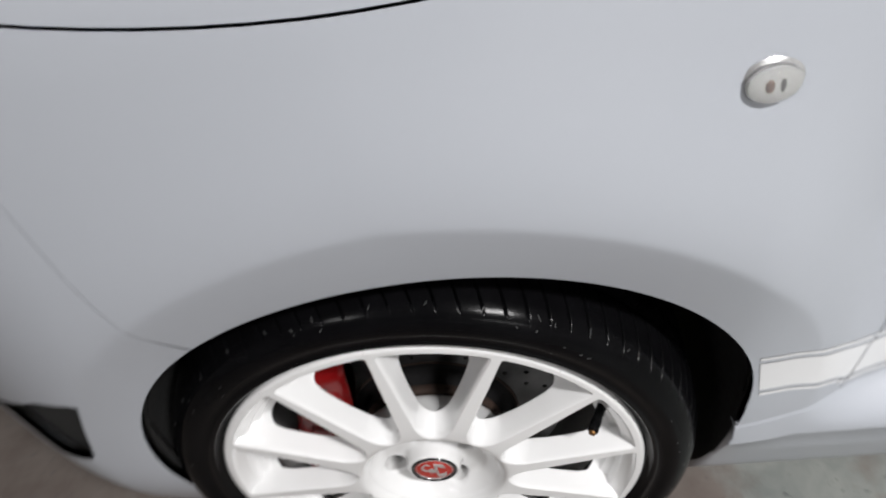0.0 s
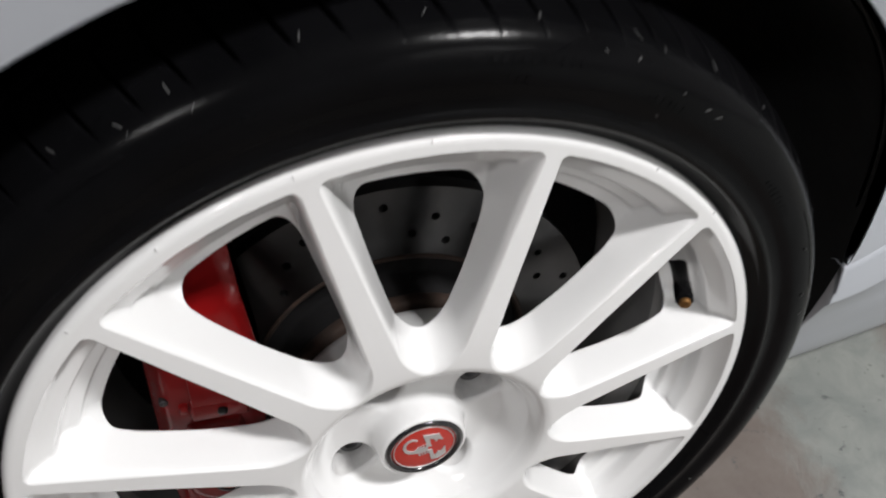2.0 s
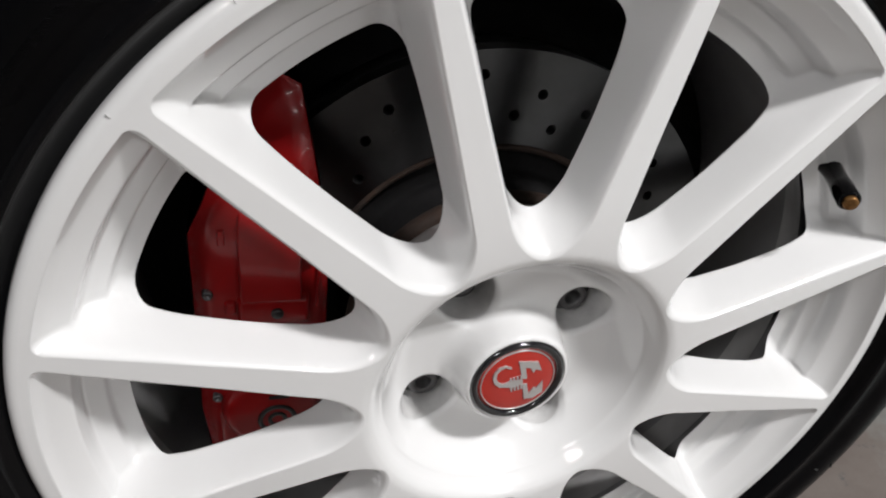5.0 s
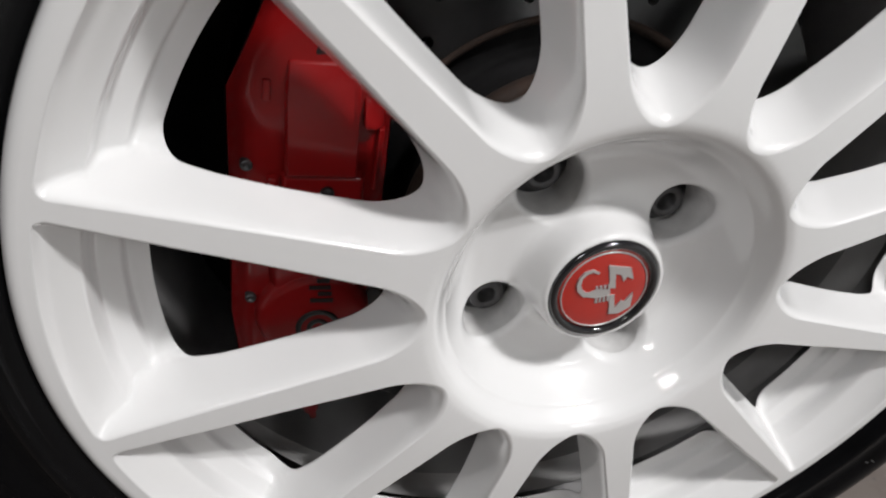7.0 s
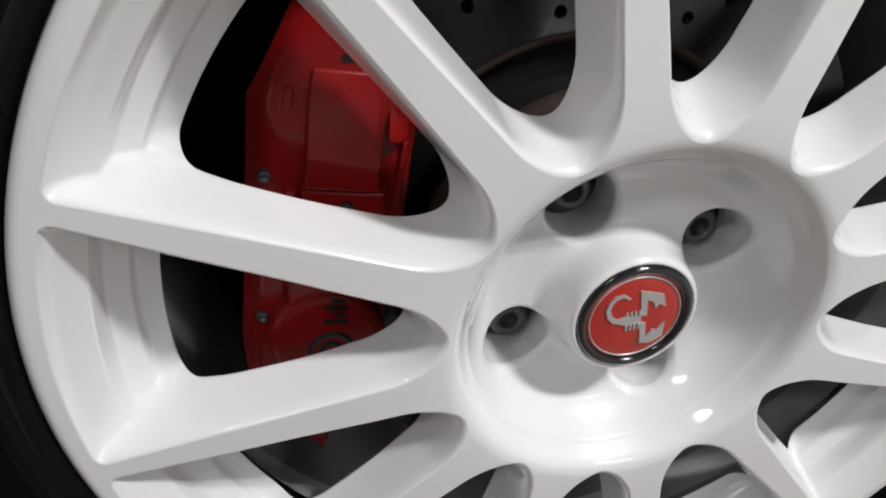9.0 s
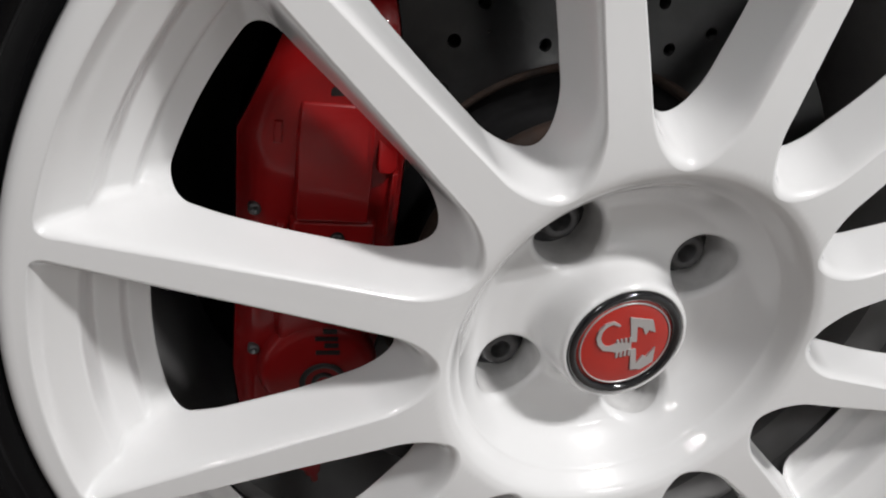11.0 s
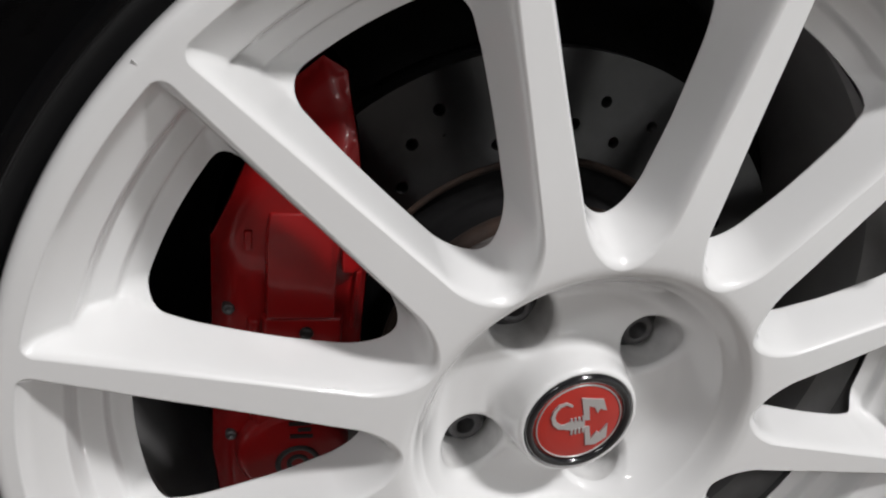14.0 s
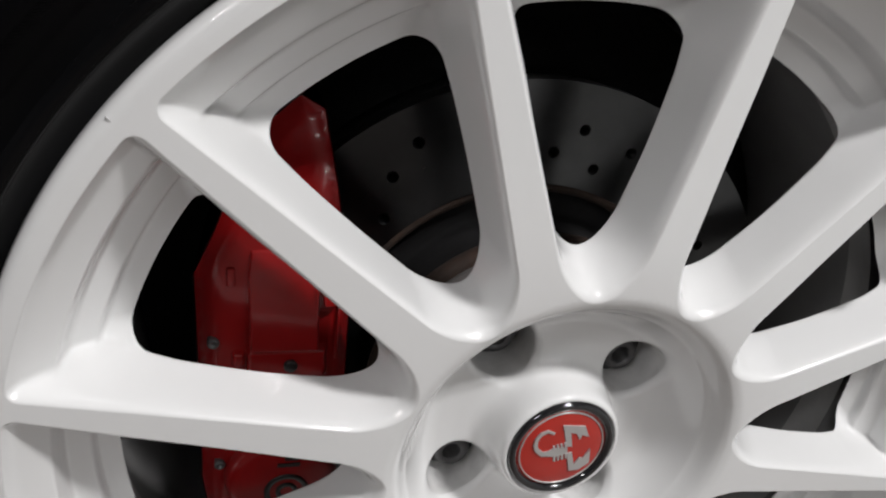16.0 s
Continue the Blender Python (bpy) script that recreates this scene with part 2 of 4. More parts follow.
def smooth_table(table, x):
    """Monotone-ish cubic through a table, for soft profiles."""
    n = len(table)
    if x <= table[0][0]:
        return table[0][1]
    if x >= table[-1][0]:
        return table[-1][1]
    for i in range(n - 1):
        if x <= table[i + 1][0]:
            break
    x0, y0 = table[i]
    x1, y1 = table[i + 1]
    s = (y1 - y0) / (x1 - x0)
    sl = (y0 - table[i - 1][1]) / (x0 - table[i - 1][0]) if i else s
    sr = (table[i + 2][1] - y1) / (table[i + 2][0] - x1) if i < n - 2 else s
    m0 = 0 if sl * s <= 0 else 2 * sl * s / (sl + s)
    m1 = 0 if sr * s <= 0 else 2 * sr * s / (sr + s)
    h = x1 - x0
    t = (x - x0) / h
    return y0 * (1 + 2 * t) * (1 - t) ** 2 + h * m0 * t * (1 - t) ** 2 + y1 * t * t * (3 - 2 * t) + h * m1 * t * t * (t - 1)


def bezier(p0, p1, p2, p3, n):
    out = []
    for k in range(n + 1):
        t = k / n
        a, b, c, d = (1 - t) ** 3, 3 * t * (1 - t) ** 2, 3 * t * t * (1 - t), t ** 3
        out.append((a * p0[0] + b * p1[0] + c * p2[0] + d * p3[0], a * p0[1] + b * p1[1] + c * p2[1] + d * p3[1]))
    return out


def slab(poly, y0, y1):
    bm = bmesh.new()
    bot = [bm.verts.new((x, y1, z)) for x, z in poly]
    top = [bm.verts.new((x, y0, z)) for x, z in poly]
    n = len(poly)
    bm.faces.new(top)
    for k in range(n):
        bm.faces.new((top[k], top[(k + 1) % n], bot[(k + 1) % n], bot[k]))
    bmesh.ops.recalc_face_normals(bm, faces=bm.faces[:])
    return bm


def join(bms):
    out = bmesh.new()
    for b in bms:
        me = bpy.data.meshes.new("tmp")
        b.to_mesh(me)
        b.free()
        out.from_mesh(me)
        bpy.data.meshes.remove(me)
    return out


def ribbon(pts, w0, w1):
    left, right = [], []
    n = len(pts)
    for k, p in enumerate(pts):
        a, b = Vector(pts[max(0, k - 1)]), Vector(pts[min(n - 1, k + 1)])
        t = (b - a).normalized()
        w = (w0 + (w1 - w0) * k / (n - 1)) / 2
        left.append((p[0] - t.y * w, p[1] + t.x * w))
        right.append((p[0] + t.y * w, p[1] - t.x * w))
    return left + right[::-1]


# ---------------------------------------------------------------- setting
tagged(finish("floor", box(-4, 4, -5, 4, -0.1, 0.0), FLOOR, smooth=False), "worn grey and brown painted concrete garage floor", "floor", kind="structure")
for nm, b in (("wall_north", (-4, 4, 4, 4.15, 0, 2.8)), ("wall_south", (-4, 4, -5.15, -5, 0, 2.8)), ("wall_west", (-4.15, -4, -5, 4, 0, 2.8)), ("wall_east", (4, 4.15, -5, 4, 0, 2.8))):
    tagged(finish(nm, box(*b), WALL, smooth=False), "plain pale painted garage wall", "wall", kind="structure")
tagged(finish("ceiling", box(-4.15, 4.15, -5.15, 4.15, 2.8, 2.9), CEIL, smooth=False), "plain white garage ceiling", "ceiling", kind="structure")

# The third fixture, housing included, is made up to fill from the front.
for (lx, ly, lz), power, (long_, wide_) in zip(LAMPS, LAMP_POWER, TUBE):
    ob = new("ceiling_light")
    ob.location = (lx, ly, lz)
    tagged(ob, "white batten with two tubes on the ceiling, third one added as fill", "ceiling light", "ceiling lights", )
    part("housing", box(-long_ / 2 - 0.04, long_ / 2 + 0.04, -wide_ * 1.6, wide_ * 1.6, 0.04, 0.22, 0.006), HOUSING, ob)
    for dy in (-wide_, wide_):
        data = bpy.data.lights.new("tube", "AREA")
        data.shape, data.size, data.size_y, data.energy = "RECTANGLE", long_, wide_, power / 2
        data.color = (1.0, 0.985, 0.985)
        lo = new("tube_lamp", data)
        lo.location = (lx, ly + dy, lz + 0.03)

# ---------------------------------------------------------------- the car
car = new("car")
car.location = (0, 0, ZC)
tagged(car, "pale grey hatchback with white wheels parked on concrete", "car")

wheel = new("wheel")
wheel.parent = car
wheel["label"] = "white multi-spoke alloy wheel with low-profile tyre"

SPOKE0 = radians(65.75)
HUB = [(0.0, 0.012), (0.0250, 0.012), (0.0256, 0.0080), (0.0259, 0.0055), (0.0264, 0.0047), (0.0272, 0.0048), (0.0284, 0.0056), (0.0293, 0.0076), (0.0301, 0.0115), (0.0311, 0.0165), (0.0326, 0.0206), (0.0350, 0.0235), (0.039, 0.0253), (0.046, 0.0262), (0.054, 0.0254), (0.0600, 0.0228),
       (0.0640, 0.0190), (0.0672, 0.0144), (0.0695, 0.0104), (0.0712, 0.0072), (0.0723, 0.0052), (0.0734, 0.0040), (0.0750, 0.0018), (0.0766, -0.0007), (0.0784, -0.0030), (0.0810, -0.0049), (0.0850, -0.0059), (0.095, -0.0061), (0.15, -0.0040), (0.2216, -0.0012), (0.23, -0.0010)]


def face_y(r):
    return smooth_table(HUB, r)


def sector_loop():
    """Front edge, back edge and outer partner of one window, for the sector about angle 0: lists of (along, across) and a 0..1 blend."""
    half = math.pi / 12
    n_hub, n_side, n_tip = 24, 44, 64

    def pol(r, a):
        return (r * math.cos(a), r * math.sin(a))

    front, back, outer, blend = [], [], [], []

    def side_point(r, hw):
        return pol(r, half - math.asin(hw / r))

    def half_loop(tip_r, tip_hw, hub_r, hub_hw, apex, corner_r, corner_a, reach, waist):
        tip = side_point(tip_r - corner_r, tip_hw)
        hub = side_point(hub_r, hub_hw)
        d = ((hub[0] - tip[0]), (hub[1] - tip[1]))
        ln = math.hypot(*d)
        d = (d[0] / ln, d[1] / ln)
        arc = bezier((apex, 0), (apex, reach), (hub[0] + d[0] * reach, hub[1] + d[1] * reach), hub, n_hub)
        side = []
        for k in range(1, n_side + 1):
            t = k / n_side
            bow = waist * math.sin(math.pi * t)
            side.append((hub[0] - d[0] * ln * t + d[1] * bow, hub[1] - d[1] * ln * t - d[0] * bow))
        a_end = math.atan2(tip[1], tip[0]) - corner_a
        tp = pol(tip_r, a_end)
        cpt = pol(tip_r, math.atan2(tip[1], tip[0]))
        corner = bezier(tip, (tip[0] * 0.4 + cpt[0] * 0.6, tip[1] * 0.4 + cpt[1] * 0.6), (tp[0] * 0.4 + cpt[0] * 0.6, tp[1] * 0.4 + cpt[1] * 0.6), tp, 8)[1:]
        n_arc = n_tip // 2 - 8
        lip = [pol(tip_r, a_end * (1 - (k + 1) / n_arc)) for k in range(n_arc)]
        return arc + side + corner + lip

    f = half_loop(0.2216, 0.0036, 0.104, 0.0075, 0.0822, 0.0055, radians(1.5), 0.0088, 0.0)
    b = half_loop(0.1898, 0.0136, 0.116, 0.0136, 0.0962, 0.009, radians(2.8), 0.0070, 0.0005)
    g = [pol(0.078, half * k / n_hub) for k in range(n_hub + 1)]
    gs = [0.078 + (0.2240 - 0.078) * (k / n_side) ** 1.3 for k in range(1, n_side + 1)]
    g = g[:n_hub + 1] + [pol(r, half) for r in gs]
    n_left = len(f) - len(g)
    g += [pol(0.2250, half * (1 - k / (n_left - 1))) for k in range(n_left)]
    w = [0.0] * (n_hub + 1) + [max(0, (k / n_side - 0.86) / 0.14) ** 1.5 for k in range(1, n_side + 1)] + [1.0] * n_left
    full = lambda q: q + [(x, -y) for x, y in q[-2:0:-1]]
    return full(f), full(b), full(g), w + w[-2:0:-1]


SIDE_PROFILE = [(0, 0), (0.05, 0.003), (0.10, 0.012), (0.15, 0.026), (0.20, 0.046), (0.25, 0.073), (0.30, 0.107), (0.35, 0.149), (0.40, 0.200), (0.46, 0.272), (0.54, 0.376), (0.65, 0.525), (0.80, 0.735), (0.9, 0.868), (1, 1), (2.0, 1.36), (3.0, 1.8), (5.0, 4.0)]
ACROSS = [0.02 * k for k in range(51)]
POCKET = [(0.150, 0.0362), (0.1895, 0.0355), (0.1925, 0.0346), (0.1960, 0.0334), (0.1978, 0.0324), (0.1985, 0.0308), (0.1989, 0.0286), (0.1994, 0.0276), (0.2006, 0.0269), (0.2055, 0.0240), (0.2070, 0.0228), (0.2079, 0.0206), (0.2085, 0.0165), (0.2089, 0.0132), (0.2094, 0.0121), (0.2102, 0.0114), (0.2135, 0.0086), (0.2160, 0.0064), (0.2180, 0.0044), (0.2196, 0.0022), (0.2208, 0.0002), (0.2216, -0.0012)]
BACK = [(0.096, 0.0195), (0.115, 0.0200), (0.140, 0.0195), (0.165, 0.0202), (0.178, 0.0226), (0.1895, 0.0275), (0.205, 0.0315)]


def soft_min(a, b, k):
    h = max(0.0, min(1.0, 0.5 + 0.5 * (b - a) / k))
    return b + (a - b) * h - k * h * (1 - h)


def spoke_half(r, tip_r, tip_hw, hub_r, hub_hw, waist):
    t = max(0.0, min(1.0, (r - hub_r) / (tip_r - hub_r)))
    return hub_hw + (tip_hw - hub_hw) * t - waist * math.sin(math.pi * t)


def window_y(p, u, wt, yf, yb):
    """Depth of the window's wall at p: the spoke's drafted side, or the pocket under the lip, whichever is nearer the front."""
    r = math.hypot(*p)
    if r < 0.150:
        return yf + (yb - yf) * lerp_table(SIDE_PROFILE, u)
    d = r * math.sin(math.pi / 12 - abs(math.atan2(p[1], p[0])))
    f = spoke_half(r, 0.2164, 0.0036, 0.104, 0.0075, 0.0)
    b = spoke_half(min(r, 0.20), 0.1808, 0.0136, 0.116, 0.0136, 0.0005)
    t = max(0.0, (d - f) / (b - f))
    y0 = face_y(r)
    side = y0 + (smooth_table(BACK, r) - y0) * lerp_table(SIDE_PROFILE, t)
    mix = max(0.0, min(1.0, (r - 0.150) / 0.02))
    loft = yf + (yb - yf) * lerp_table(SIDE_PROFILE, u)
    if wt == 0.0:
        side = loft + (side - loft) * mix
    return soft_min(side, smooth_table(POCKET, r), 0.0065)


LUG0 = radians(20.5)  # the bolt holes: angle of one, radius, rounding of the mouth
WELL_R, WELL_LIP = 0.0153, 0.0034


def rim_mesh():
    f, b, g, w = sector_loop()
    n = len(f)
    rows_ = len(ACROSS)
    verts, faces = [], []
    for s in range(12):
        a = SPOKE0 + math.pi / 12 + s * math.pi / 6
        ca, sa = math.cos(a), math.sin(a)
        base = len(verts)

        def put(p, y):
            verts.append((p[0] * ca - p[1] * sa, y, p[0] * sa + p[1] * ca))

        for i in range(n):
            P, Q, G, wt = f[i], b[i], g[i], w[i]
            rq = math.hypot(*Q)
            yf = face_y(math.hypot(*P))
            yb = smooth_table(BACK, rq)
            put(G, face_y(math.hypot(*G)))
            for q in (0.012, 0.04, 0.08, 0.13, 0.19, 0.27, 0.37, 0.5, 0.72):
                mid = (G[0] + (P[0] - G[0]) * q, G[1] + (P[1] - G[1]) * q)
                put(mid, face_y(math.hypot(*mid)))
            for u in ACROSS:
                p = (P[0] + (Q[0] - P[0]) * u, P[1] + (Q[1] - P[1]) * u)
                put(p, yf if u == 0 else window_y(p, u, wt, yf, yb))
            yb = window_y(Q, 1.0, wt, yf, yb)
            ox, oz = P[0] - Q[0], P[1] - Q[1]
            ln = math.hypot(ox, oz) or 1
            put((Q[0] + ox / ln * 0.0010, Q[1] + oz / ln * 0.0010), yb + 0.0012)
            put((Q[0] + ox / ln * 0.0030, Q[1] + oz / ln * 0.0030), yb + 0.0022)
            put((Q[0] + ox / ln * 0.0070, Q[1] + oz / ln * 0.0070), yb + 0.0026)
        m = rows_ + 13
        for i in range(n):
            j = (i + 1) % n
            for k in range(m - 1):
                faces.append((base + i * m + k, base + j * m + k, base + j * m + k + 1, base + i * m + k + 1))
    # lip
    lip = [(0.2250, face_y(0.2250)), (0.2268, -0.0010), (0.2285, -0.0004), (0.2302, 0.0012), (0.2312, 0.0040), (0.2312, 0.0100)]
    m, base, seg = len(lip), len(verts), 12 * 2 * 31
    for i in range(seg):
        a = SPOKE0 + 2 * math.pi * i / seg
        for r, y in lip:
            verts.append((r * math.cos(a), y, r * math.sin(a)))
    for i in range(seg):
        j = (i + 1) % seg
        for k in range(m - 1):
            faces.append((base + i * m + k, base + j * m + k, base + j * m + k + 1, base + i * m + k + 1))
    # hub dish with four bolt holes
    circle = [(0.0680 * math.cos(SPOKE0 + 2 * math.pi * k / 576), 0.0680 * math.sin(SPOKE0 + 2 * math.pi * k / 576)) for k in range(576)]
    ring = [0.0680, 0.0688, 0.0696, 0.0704, 0.0711, 0.0717, 0.0722, 0.0727, 0.0732, 0.0737, 0.0742, 0.0747, 0.0753, 0.0760, 0.0768, 0.0774, 0.0780]
    base = len(verts)
    for r in ring:
        verts += [(r * math.cos(SPOKE0 + 2 * math.pi * k / 576), face_y(r), r * math.sin(SPOKE0 + 2 * math.pi * k / 576)) for k in range(576)]
    for q in range(len(ring) - 1):
        faces += [(base + q * 576 + k, base + q * 576 + (k + 1) % 576, base + (q + 1) * 576 + (k + 1) % 576, base + (q + 1) * 576 + k) for k in range(576)]
    holes = []
    for q in range(4):
        a = LUG0 + q * math.pi / 2
        holes.append([(0.0488 * math.cos(a) + (WELL_R + WELL_LIP) * math.cos(t * math.pi / 36), 0.0488 * math.sin(a) + (WELL_R + WELL_LIP) * math.sin(t * math.pi / 36)) for t in range(72)])
    extra = []
    for r in (0.0250, 0.0253, 0.0256, 0.0259, 0.0262, 0.0270, 0.0278, 0.0285, 0.0292, 0.0298, 0.0303, 0.0310, 0.0318, 0.0330, 0.0345, 0.0365):
        k_n = int(2 * math.pi * r / 0.0016)
        extra += [(r * math.cos(2 * math.pi * k / k_n), r * math.sin(2 * math.pi * k / k_n)) for k in range(k_n)]
    co, fa, loops = fill(circle, holes, 0.0020, extra)
    base = len(verts)
    verts += [(x, face_y(math.hypot(x, z)), z) for x, z in co]
    faces += [[base + i for i in f_] for f_ in fa]
    for lp, hole in zip(loops[1:], holes):
        cx = sum(co[i][0] for i in lp) / len(lp)
        cz = sum(co[i][1] for i in lp) / len(lp)
        prev = [base + i for i in lp]
        for step_ in range(1, 9):
            turn = step_ / 8 * math.pi / 2
            scale = (WELL_R + WELL_LIP * (1 - math.sin(turn))) / (WELL_R + WELL_LIP)
            dy = WELL_LIP * (1 - math.cos(turn))
            cur = []
            for i in lp:
                x, z = cx + (co[i][0] - cx) * scale, cz + (co[i][1] - cz) * scale
                cur.append(len(verts))
                verts.append((x, face_y(math.hypot(x, z)) + dy, z))
            faces += [(prev[k], prev[(k + 1) % len(lp)], cur[(k + 1) % len(lp)], cur[k]) for k in range(len(lp))]
            prev = cur
    bm = mesh_from(verts, faces)
    bmesh.ops.remove_doubles(bm, verts=bm.verts[:], dist=0.00002)
    bmesh.ops.recalc_face_normals(bm, faces=bm.faces[:])
    return bm


rim = part("rim", rim_mesh(), WHITE, wheel, "glossy white twelve-spoke alloy rim")
rim_normals = []
for v in rim.data.vertices:
    r = math.hypot(v.co.x, v.co.z)
    n = v.normal.copy()
    if r < 0.2251 and abs(v.co.y - face_y(r)) < 2e-5:
        e = 0.0004
        slope = (face_y(r + e) - face_y(r - e)) / (2 * e)
        n = Vector((slope * v.co.x / r, -1, slope * v.co.z / r)).normalized()
    rim_normals.append(tuple(n))
rim.data.normals_split_custom_set_from_vertices(rim_normals)
part("barrel", revolve([(0.2030, 0.068), (0.2035, 0.075), (0.2045, 0.12), (0.2050, 0.185), (0.210, 0.200), (0.231, 0.204), (0.232, 0.200), (0.214, 0.190), (0.209, 0.05), (0.2312, 0.012)], 192), BARREL, wheel, "grey inside of the rim barrel")
part("barrel_front", revolve([(0.1912, 0.0400), (0.1930, 0.0420), (0.1955, 0.0465), (0.2000, 0.055), (0.2022, 0.062), (0.2030, 0.068)], 192), OVERSPRAY, wheel, "barrel front with white overspray")


# tyre: sidewall with protector rib, shoulder grooves and tread
TYRE = [(0.2300, 0.0060), (0.2316, 0.0040), (0.2334, 0.0026), (0.2354, 0.0010), (0.2370, -0.0018), (0.2384, -0.0046), (0.2400, -0.0060), (0.2418, -0.0062), (0.2438, -0.0052), (0.2470, -0.0046),
            (0.2510, -0.0058), (0.2545, -0.0074), (0.2585, -0.0084), (0.2625, -0.0085), (0.2665, -0.0078), (0.2700, -0.0064), (0.2735, -0.0043), (0.2768, -0.0014), (0.2798, 0.0024), (0.2824, 0.0064),
            (0.2846, 0.0106), (0.2866, 0.0150), (0.2884, 0.0196), (0.2900, 0.0246), (0.2914, 0.0300), (0.2926, 0.0360), (0.2936, 0.0420), (0.2943, 0.0470), (0.2945, 0.0490), (0.2947, 0.0510),
            (0.2950, 0.0570), (0.2952, 0.0590), (0.2956, 0.0700), (0.2962, 0.0830), (0.2963, 0.0850), (0.2964, 0.0930), (0.2965, 0.0950), (0.2975, 0.1050), (0.298, 0.1200), (0.2960, 0.1600), (0.288, 0.1850), (0.262, 0.2030), (0.240, 0.2050), (0.2300, 0.1960)]


def tyre_mesh(prof):
    blocks = 88
    steps = (0.0, 0.14, 0.28, 0.38, 0.42, 0.445, 0.475, 0.525, 0.555, 0.58, 0.62, 0.72, 0.86)
    cut = (0, 0, 0, 0, 0, 0.15, 1, 1, 0.15, 0, 0, 0, 0)
    n = blocks * len(steps)
    verts, faces = [], []
    m = len(prof)
    for i in range(n):
        blk, k = divmod(i, len(steps))
        for r, y in prof:
            bend = 0.9 * math.sin(max(-0.35, min(1.4, (y + 0.004) * 22)))
            depth, wide = 0.0, 1.0
            if y < 0.047:
                along = max(0, min(1, (r - 0.2795) / 0.004)) if y < 0.012 else 1.0
                depth = 0.0050 * along * cut[k]
            elif 0.049 <= y <= 0.058 or 0.084 <= y <= 0.094:
                depth = 0.007
            elif 0.058 < y < 0.084:
                depth = 0.005 * cut[k]
            a = 2 * math.pi * (blk + steps[k] + bend) / blocks
            nx, ny = (1.0, 0.0) if y > 0.02 else (0.75, 0.66)
            rr, yy = r - depth * nx, y + depth * ny
            verts.append((rr * math.cos(a), yy, rr * math.sin(a)))
    for i in range(n):
        j = (i + 1) % n
        for k in range(m - 1):
            faces.append((i * m + k, j * m + k, j * m + k + 1, i * m + k + 1))
    return mesh_from(verts, faces)


part("tyre", tyre_mesh(TYRE[8:]), RUBBER, wheel, "black low-profile tyre with grooved shoulder")
part("rim_protector", revolve(TYRE[:9], 360), RUBBER_WET, wheel, "shiny black protector rib of the tyre")


def sidewall_y(r):
    return lerp_table([(a, b) for a, b in TYRE[:24]], r)


def raised_bar(deg, r, along, radial, height=0.0005, skew=0.0):
    """A small raised bar on the sidewall: its length round the tyre, its length outwards."""
    y0, y1 = sidewall_y(r - radial / 2), sidewall_y(r + radial / 2)
    verts = []
    for top in (0, 1):
        for sr, st in ((-1, -1), (-1, 1), (1, 1), (1, -1)):
            rr = r + sr * radial / 2 * (1 if not top else 0.8)
            a = radians(deg) + (st * along / 2 * (1 if not top else 0.85) + skew * sr * radial) / r
            y = (y0 if sr < 0 else y1) + (0.0006 if not top else -height)
            verts.append((rr * math.cos(a), y, rr * math.sin(a)))
    bm = mesh_from(verts, [(4, 5, 6, 7), (0, 1, 5, 4), (1, 2, 6, 5), (2, 3, 7, 6), (3, 0, 4, 7)])
    bmesh.ops.recalc_face_normals(bm, faces=bm.faces[:])
    return bm


rng = random.Random(4)
# unreadable raised lettering: plain bars in groups round the sidewall
for start, count, r, h in ((68.0, 12, 0.2668, 0.0042), (73.0, 3, 0.2585, 0.0050), (54.5, 6, 0.2590, 0.0055), (96.0, 9, 0.2625, 0.0050), (128.0, 10, 0.2625, 0.0050), (28.0, 9, 0.2580, 0.0048), (158.0, 8, 0.2620, 0.0050)):
    bars = []
    for k in range(count):
        w = rng.choice((0.0012, 0.0022, 0.0030))
        bars.append(raised_bar(start + k * 0.95, r, w, h * rng.choice((0.6, 1.0, 1.0)), 0.0004))
    part("raised_lettering", join(bars), RUBBER, wheel, "row of small raised bars", smooth=False)
# fine serrated patches
for start, stop, r, h in ((121.0, 131.0, 0.2540, 0.0100), (108.0, 116.0, 0.2720, 0.0060)):
    n_ = int((stop - start) / 0.26)
    tagged(part("serrated_patch", join([raised_bar(start + k * 0.26, r, 0.0006, h, 0.0003, 0.5) for k in range(n_)]), RUBBER, wheel, smooth=False), "patch of fine raised rubber serrations", kind="stuff")
# decor rib that swings out into the shoulder
for lead in (66.0, 126.0, 186.0, 6.0):
    verts, faces = [], []
    for k in range(41):
        q = k / 40
        rr = 0.2690 + 0.0110 * max(0, 0.25 - q) / 0.25 + 0.001 * q
        a = radians(lead + 20 * q)
        for dr, dy in ((-0.0006, 0.0005), (-0.0004, -0.0003), (0.0004, -0.0003), (0.0006, 0.0005)):
            verts.append(((rr + dr) * math.cos(a), sidewall_y(rr + dr) + dy, (rr + dr) * math.sin(a)))
    for k in range(40):
        faces += [(k * 4 + c, k * 4 + c + 1, k * 4 + c + 5, k * 4 + c + 4) for c in range(3)]
    bm = mesh_from(verts, faces)
    bmesh.ops.recalc_face_normals(bm, faces=bm.faces[:])
    part("decor_rib", bm, RUBBER, wheel, "thin raised decor line", smooth=False)
